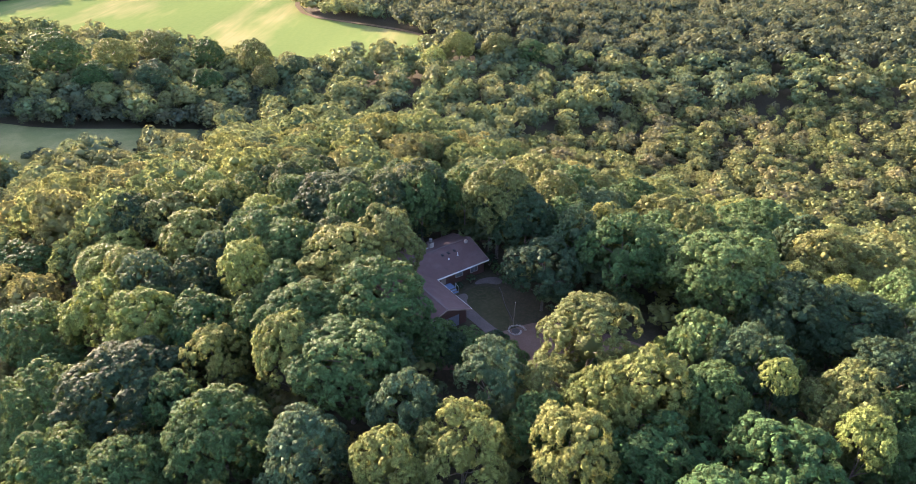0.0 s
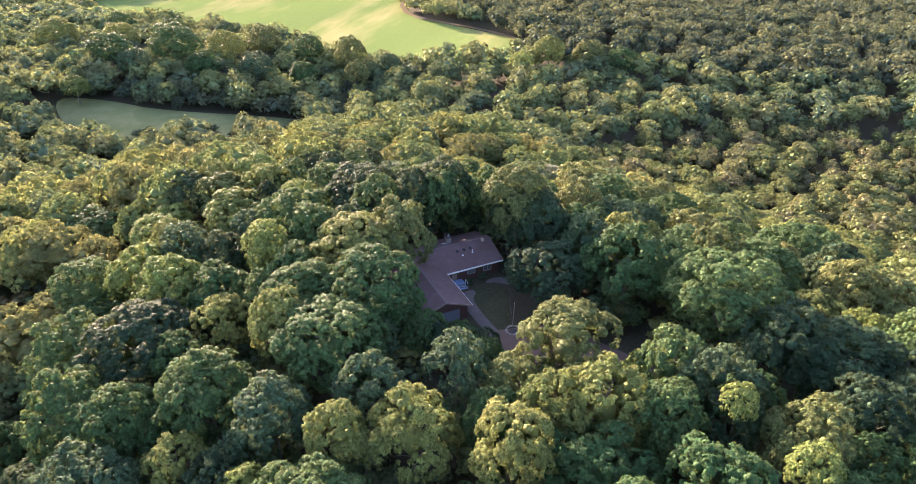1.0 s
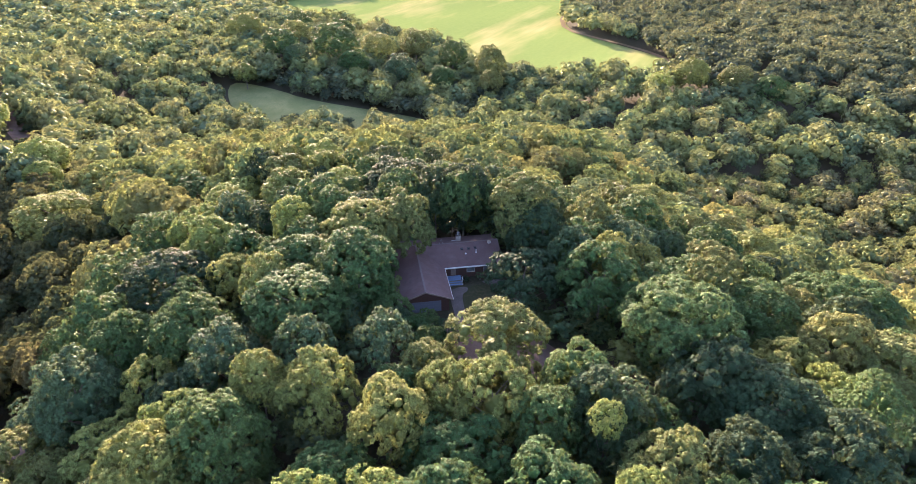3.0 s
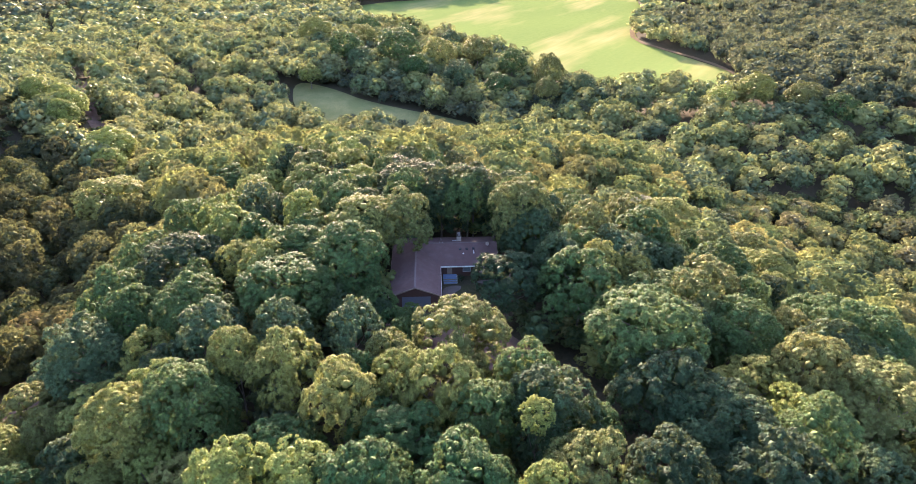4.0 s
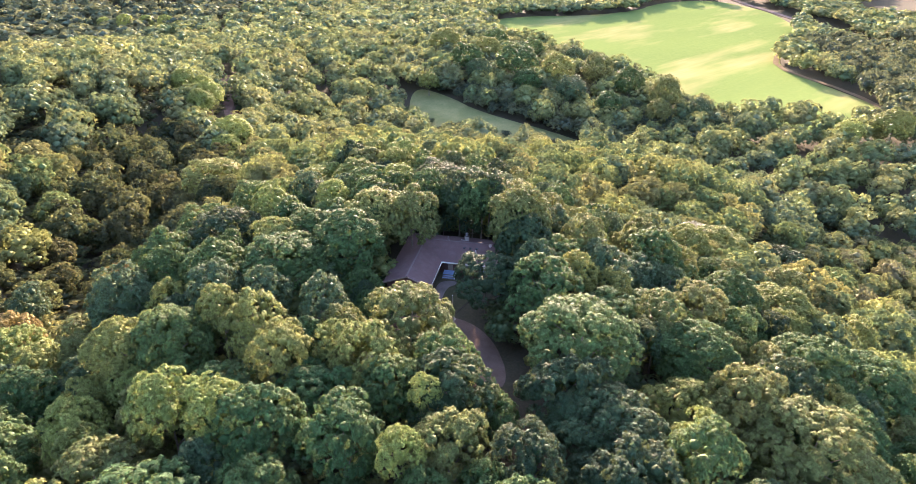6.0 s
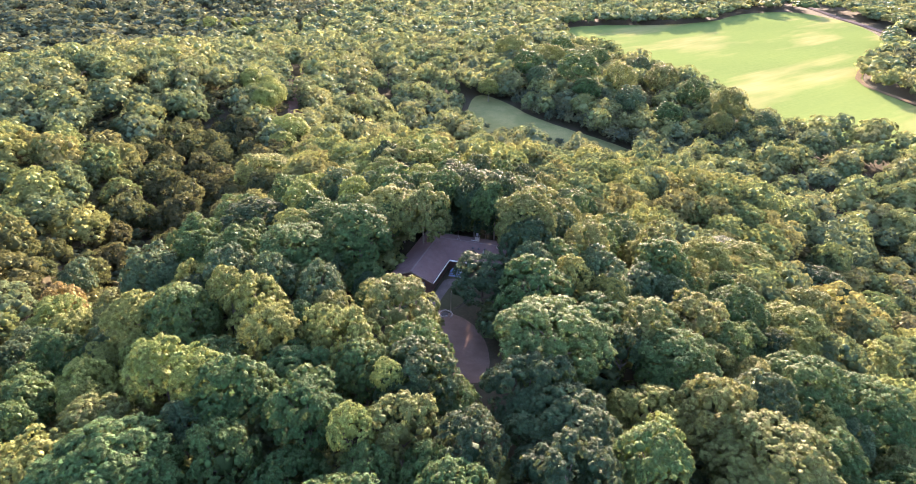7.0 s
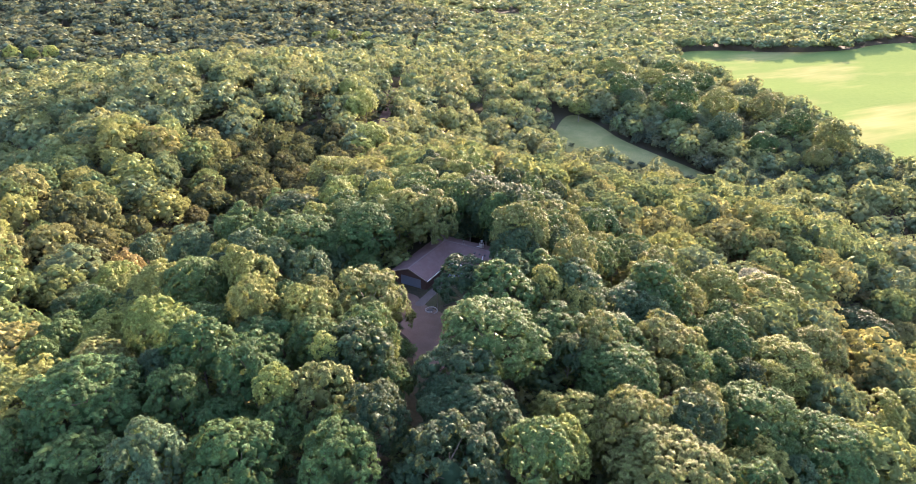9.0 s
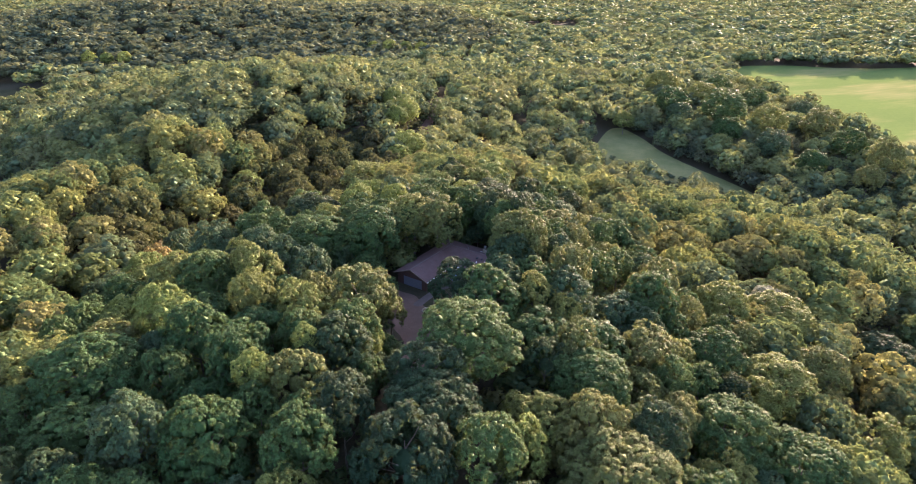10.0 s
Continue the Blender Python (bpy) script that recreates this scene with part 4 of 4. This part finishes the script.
# fill the rest of the near wood
GAP = [(6, 79), (18, 79), (30, 73), (44, 62), (41, 57), (30, 63), (18, 70)]
FRONT = [(-7, 76), (12, 78), (13, 63), (9, 57), (-3, 60)]
KEEP_OUT = [GAP, FRONT, DRIVE, LOT, [tuple(at_house(x, y)[:2]) for x, y in ((-10.5, -12.5), (2, -13), (8.5, -11), (13, -5), (12, 11.8), (-10.5, 11.8))]]
NEAR = [(-68, 26), (-62, 112), (-28, 136), (22, 142), (66, 128), (90, 98), (90, 56), (70, 20), (30, 9), (-28, 12)]
nr = np.random.default_rng(5)
tries = 0
while len(planted) < 300 and tries < 14000:
    tries += 1
    x, y = nr.uniform(-78, 98), nr.uniform(4, 156)
    r = nr.uniform(3.2, 6.2)
    if not inside(NEAR, x, y) or any(inside(k, x + dx, y + dy) for k in KEEP_OUT for dx, dy in ((0, 0), (r * 0.7, 0), (-r * 0.7, 0), (0, r * 0.7), (0, -r * 0.7))):
        continue
    if any((x - a) ** 2 + (y - b) ** 2 < (0.70 * (r + c)) ** 2 for a, b, c in planted):
        continue
    kind = nr.choice(["green", "dark", "blue", "yellow", "olive", "lime"], p=[0.34, 0.17, 0.14, 0.15, 0.14, 0.06])
    tree(float(x), float(y), float(land(x, y)) + nr.uniform(12.0, 15.5), float(r), str(kind))


# ------------------------------------------------------------ the woods beyond
def woods(name, label, rng, lods, zone, spacing, tall, material, wide=(0.7, 1.45)):
    """Many trees as one stretch of woodland: zone(x, y) says where they stand."""
    x0, x1, y0, y1 = zone.bounds
    xs, ys = np.meshgrid(np.arange(x0, x1, spacing), np.arange(y0, y1, spacing))
    xs = (xs + rng.uniform(-0.5, 0.5, xs.shape) * spacing).ravel()
    ys = (ys + rng.uniform(-0.5, 0.5, ys.shape) * spacing).ravel()
    ok = zone(xs, ys)
    xs, ys = xs[ok], ys[ok]
    zs = land(xs, ys)
    which = rng.integers(0, len(lods), len(xs))
    V, C, T, tint, base = [], [], [], [], 0
    for k, (cv, cf, lv, lf) in enumerate(lods):
        sel = np.flatnonzero(which == k)
        if not len(sel):
            continue
        pts = np.concatenate((cv, lv))
        a = rng.uniform(0, 6.283, len(sel))
        grow = rng.random(len(sel))
        r = spacing * 0.58 * (wide[0] + (wide[1] - wide[0]) * grow)
        h = tall[0] + (tall[1] - tall[0]) * (0.65 * grow + 0.35 * rng.random(len(sel)))
        ch = np.minimum(h * rng.uniform(0.42, 0.50, len(sel)), r * rng.uniform(1.05, 1.35, len(sel)))
        px = pts[None, :, 0] * np.cos(a)[:, None] - pts[None, :, 1] * np.sin(a)[:, None]
        py = pts[None, :, 0] * np.sin(a)[:, None] + pts[None, :, 1] * np.cos(a)[:, None]
        P = np.stack((px * r[:, None] + xs[sel, None], py * r[:, None] + ys[sel, None], pts[None, :, 2] * ch[:, None] + (zs[sel] + h - ch)[:, None]), -1)
        off = base + np.arange(len(sel))[:, None, None] * len(pts)
        C.append((cf[None] + off).reshape(-1, 3))
        T.append((lf[None] + len(cv) + off).reshape(-1, 3))
        V.append(P.reshape(-1, 3))
        patchy = np.clip(rng.random(len(sel)) + 0.15 * np.sin(xs[sel] / 37.0 + 1.0) * np.cos(ys[sel] / 29.0), 0, 1)
        tint.append(np.repeat(patchy, len(pts)))
        base += len(sel) * len(pts)
    C = np.concatenate(C)
    ob = new(name, mesh_of(name, np.concatenate(V), [C, np.concatenate(T)], MAT_WOODS[material], np.concatenate(tint), inner=(MAT_DEEP[material], len(C))))
    return tagged(ob, label, "woodland", kind="stuff")


LOT_EDGE = [(-62 + 1.4 * (x + 62), 37 + 1.4 * (y - 37)) for x, y in LOT]
OPEN = [FIELD, MEADOW, LANE, LOT_EDGE, DRIVE, strip([(-480, 1100), (-375, 1010), (-298, 943), (-187, 849), (-118, 765), (-60, 740)], 34.0)] + FAR_FIELDS


def clear(x, y):
    """Ground that no single tree's crown covers."""
    ok = np.ones(x.shape, bool)
    for a, b, r in planted:
        ok &= (x - a) ** 2 + (y - b) ** 2 > (0.85 * r + 1.0) ** 2
    return ok


class Zone:
    """Ground between two distances from the house, within the sweep of the view, and outside what is open."""

    def __init__(self, lo, hi, sweep=(-70.0, 118.0), avoid=()):
        self.lo, self.hi, self.sweep, self.avoid = lo, hi, sweep, avoid
        self.bounds = (-hi, hi, 60.0 - hi, 60.0 + hi)

    def __call__(self, x, y):
        dx, dy = x - 0.0, y - 60.0
        d = np.hypot(dx, dy)
        yaw = np.degrees(np.arctan2(-dx, dy))
        ok = (d >= self.lo) & (d < self.hi) & (((yaw > self.sweep[0]) & (yaw < self.sweep[1])) | ((d < 82) & (y > -16)))
        ok &= ~inside(NEAR, x, y)
        for poly in OTHER:
            ok &= ~inside(poly, x, y)
        for fx, fy, *_ in FARM:
            ok &= (x - fx) ** 2 + (y - fy) ** 2 > 10.0 ** 2
        return ok & clear(x, y)


wr = np.random.default_rng(21)
MID = [crown_arrays(60 + i, (18, 22, 28)[i % 3], 440, 3700, 0.057, (0.048, 0.085), -0.45, (0.26, 0.38), (0.60, 0.76), 0.62, 0, 0.3, 0.40) for i in range(6)]
FAR = [crown_arrays(70 + i, (12, 15, 18)[i % 3], 240, 1300, 0.076, (0.045, 0.08), -0.5, (0.28, 0.42), (0.54, 0.74), 0.72, 0, 0.7, 0.2) for i in range(6)]
FARTHER = [crown_arrays(75 + i, (10, 12, 14)[i % 3], 140, 720, 0.102, (0.05, 0.09), -0.5, (0.30, 0.44), (0.54, 0.72), 0.72, 0, 0.8, 0.2) for i in range(6)]
DIM = [crown_arrays(80 + i, 8, 40, 120, 0.22, (0.08, 0.15), -0.4, (0.34, 0.46), (0.50, 0.68), 0.86, 0, 1.0, 0.2) for i in range(6)]
GULLY = [(-62, 8), (-50, 34), (-66, 58), (-88, 72), (-108, 98), (-150, 112), (-212, 122), (-214, 96), (-176, 62), (-128, 46), (-102, 32), (-84, 6)]
STAND = [(18, 222), (62, 186), (135, 168), (250, 250), (240, 345), (95, 330), (28, 296)]
RIDGE_FAR = [(-1300, -320), (-640, -210), (-590, 200), (-690, 420), (-1250, 420)]
SHADE = [(-8, 425), (60, 420), (140, 398), (260, 380), (520, 470), (420, 900), (-40, 900), (-150, 700), (-60, 560)]
OTHER = OPEN + [STAND, SHADE, RIDGE_FAR, GULLY]


class Stand:
    """A stretch of wood of its own kind."""

    def __init__(self, poly):
        self.poly = poly
        xs, ys = [p[0] for p in poly], [p[1] for p in poly]
        self.bounds = (min(xs), max(xs), min(ys), max(ys))

    def __call__(self, x, y):
        ok = inside(self.poly, x, y) & ~inside(NEAR, x, y) & (np.degrees(np.arctan2(-x, y)) > -44) & (np.degrees(np.arctan2(-x, y)) < 112)
        for poly in OPEN:
            ok &= ~inside(poly, x, y)
        for fx, fy, *_ in FARM:
            ok &= (x - fx) ** 2 + (y - fy) ** 2 > 9.0 ** 2
        return ok & clear(x, y)


woods("hillside_woods", "sunlit mixed green wood on the slopes of the hill", wr, MID, Zone(0, 190, (-62, 152)), 10.6, (10, 18), "mixed", (0.7, 1.3))
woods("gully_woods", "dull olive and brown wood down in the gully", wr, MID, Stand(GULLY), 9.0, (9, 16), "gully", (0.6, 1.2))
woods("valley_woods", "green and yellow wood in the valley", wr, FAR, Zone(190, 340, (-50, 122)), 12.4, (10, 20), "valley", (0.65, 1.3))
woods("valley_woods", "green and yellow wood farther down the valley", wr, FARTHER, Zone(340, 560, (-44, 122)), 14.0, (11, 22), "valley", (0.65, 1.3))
woods("young_woods", "thin young wood with tan dry brush between", wr, FAR, Stand(STAND), 8.2, (6, 13), "brush", (0.5, 1.35))
woods("shaded_woods", "wood on the far slope with its shade painted dark blue-green", wr, FARTHER, Stand(SHADE), 13.0, (14, 22), "shady", (0.7, 1.35))
woods("ridge_woods", "wood on a far ridge with its shade painted dark blue-green", wr, DIM, Stand(RIDGE_FAR), 18.0, (14, 22), "shady", (0.8, 1.4))
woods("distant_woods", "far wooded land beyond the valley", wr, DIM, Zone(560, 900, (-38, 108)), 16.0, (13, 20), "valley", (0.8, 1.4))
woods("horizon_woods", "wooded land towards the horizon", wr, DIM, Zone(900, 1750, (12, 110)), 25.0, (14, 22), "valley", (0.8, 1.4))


class Under:
    """The near wood's floor, outside the garden and drive."""

    bounds = (-68, 92, 8, 142)

    def __call__(self, x, y):
        ok = inside(NEAR, x, y) & ((x - 9.3) ** 2 + (y - 83.4) ** 2 > 30.0)
        for poly in KEEP_OUT:
            ok &= ~inside(poly, x, y)
        return ok


class Floor:
    """The floor of the woods round the hill, wherever nothing is open."""

    bounds = (-300, 130, -12, 300)

    def __call__(self, x, y):
        ok = ~inside(NEAR, x, y) & (np.hypot(x, y - 60.0) < 320)
        for poly in OPEN:
            ok &= ~inside(poly, x, y)
        return ok


class Belt:
    """The foot of the tall belt between meadow and field."""

    bounds = (-345, -55, 300, 500)
    poly = [(-300, 312), (-240, 300), (-198, 290), (-135, 304), (-96, 300), (-62, 370), (-88, 402), (-165, 436), (-250, 474), (-330, 490)]

    def __call__(self, x, y):
        return inside(self.poly, x, y) & ~inside(FIELD, x, y) & ~inside(MEADOW, x, y)


class Brush:
    """The lower side of the meadow, where scrub comes in."""

    bounds = (-280, -110, 230, 320)

    def __call__(self, x, y):
        return inside(MEADOW, x, y) & ((np.sin(x * 12.9898 + y * 78.233) * 437.5) % 1.0 < 0.4) & (y < 275 + 0.45 * (x + 190))


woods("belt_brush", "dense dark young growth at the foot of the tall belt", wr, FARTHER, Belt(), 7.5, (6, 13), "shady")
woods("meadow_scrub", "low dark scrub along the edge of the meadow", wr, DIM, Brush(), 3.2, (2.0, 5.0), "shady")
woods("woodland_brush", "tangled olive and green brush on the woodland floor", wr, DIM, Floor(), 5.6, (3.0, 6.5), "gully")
woods("undergrowth", "dense green saplings and brush under the trees", wr, FARTHER, Under(), 5.0, (3.0, 7.5), "mixed")
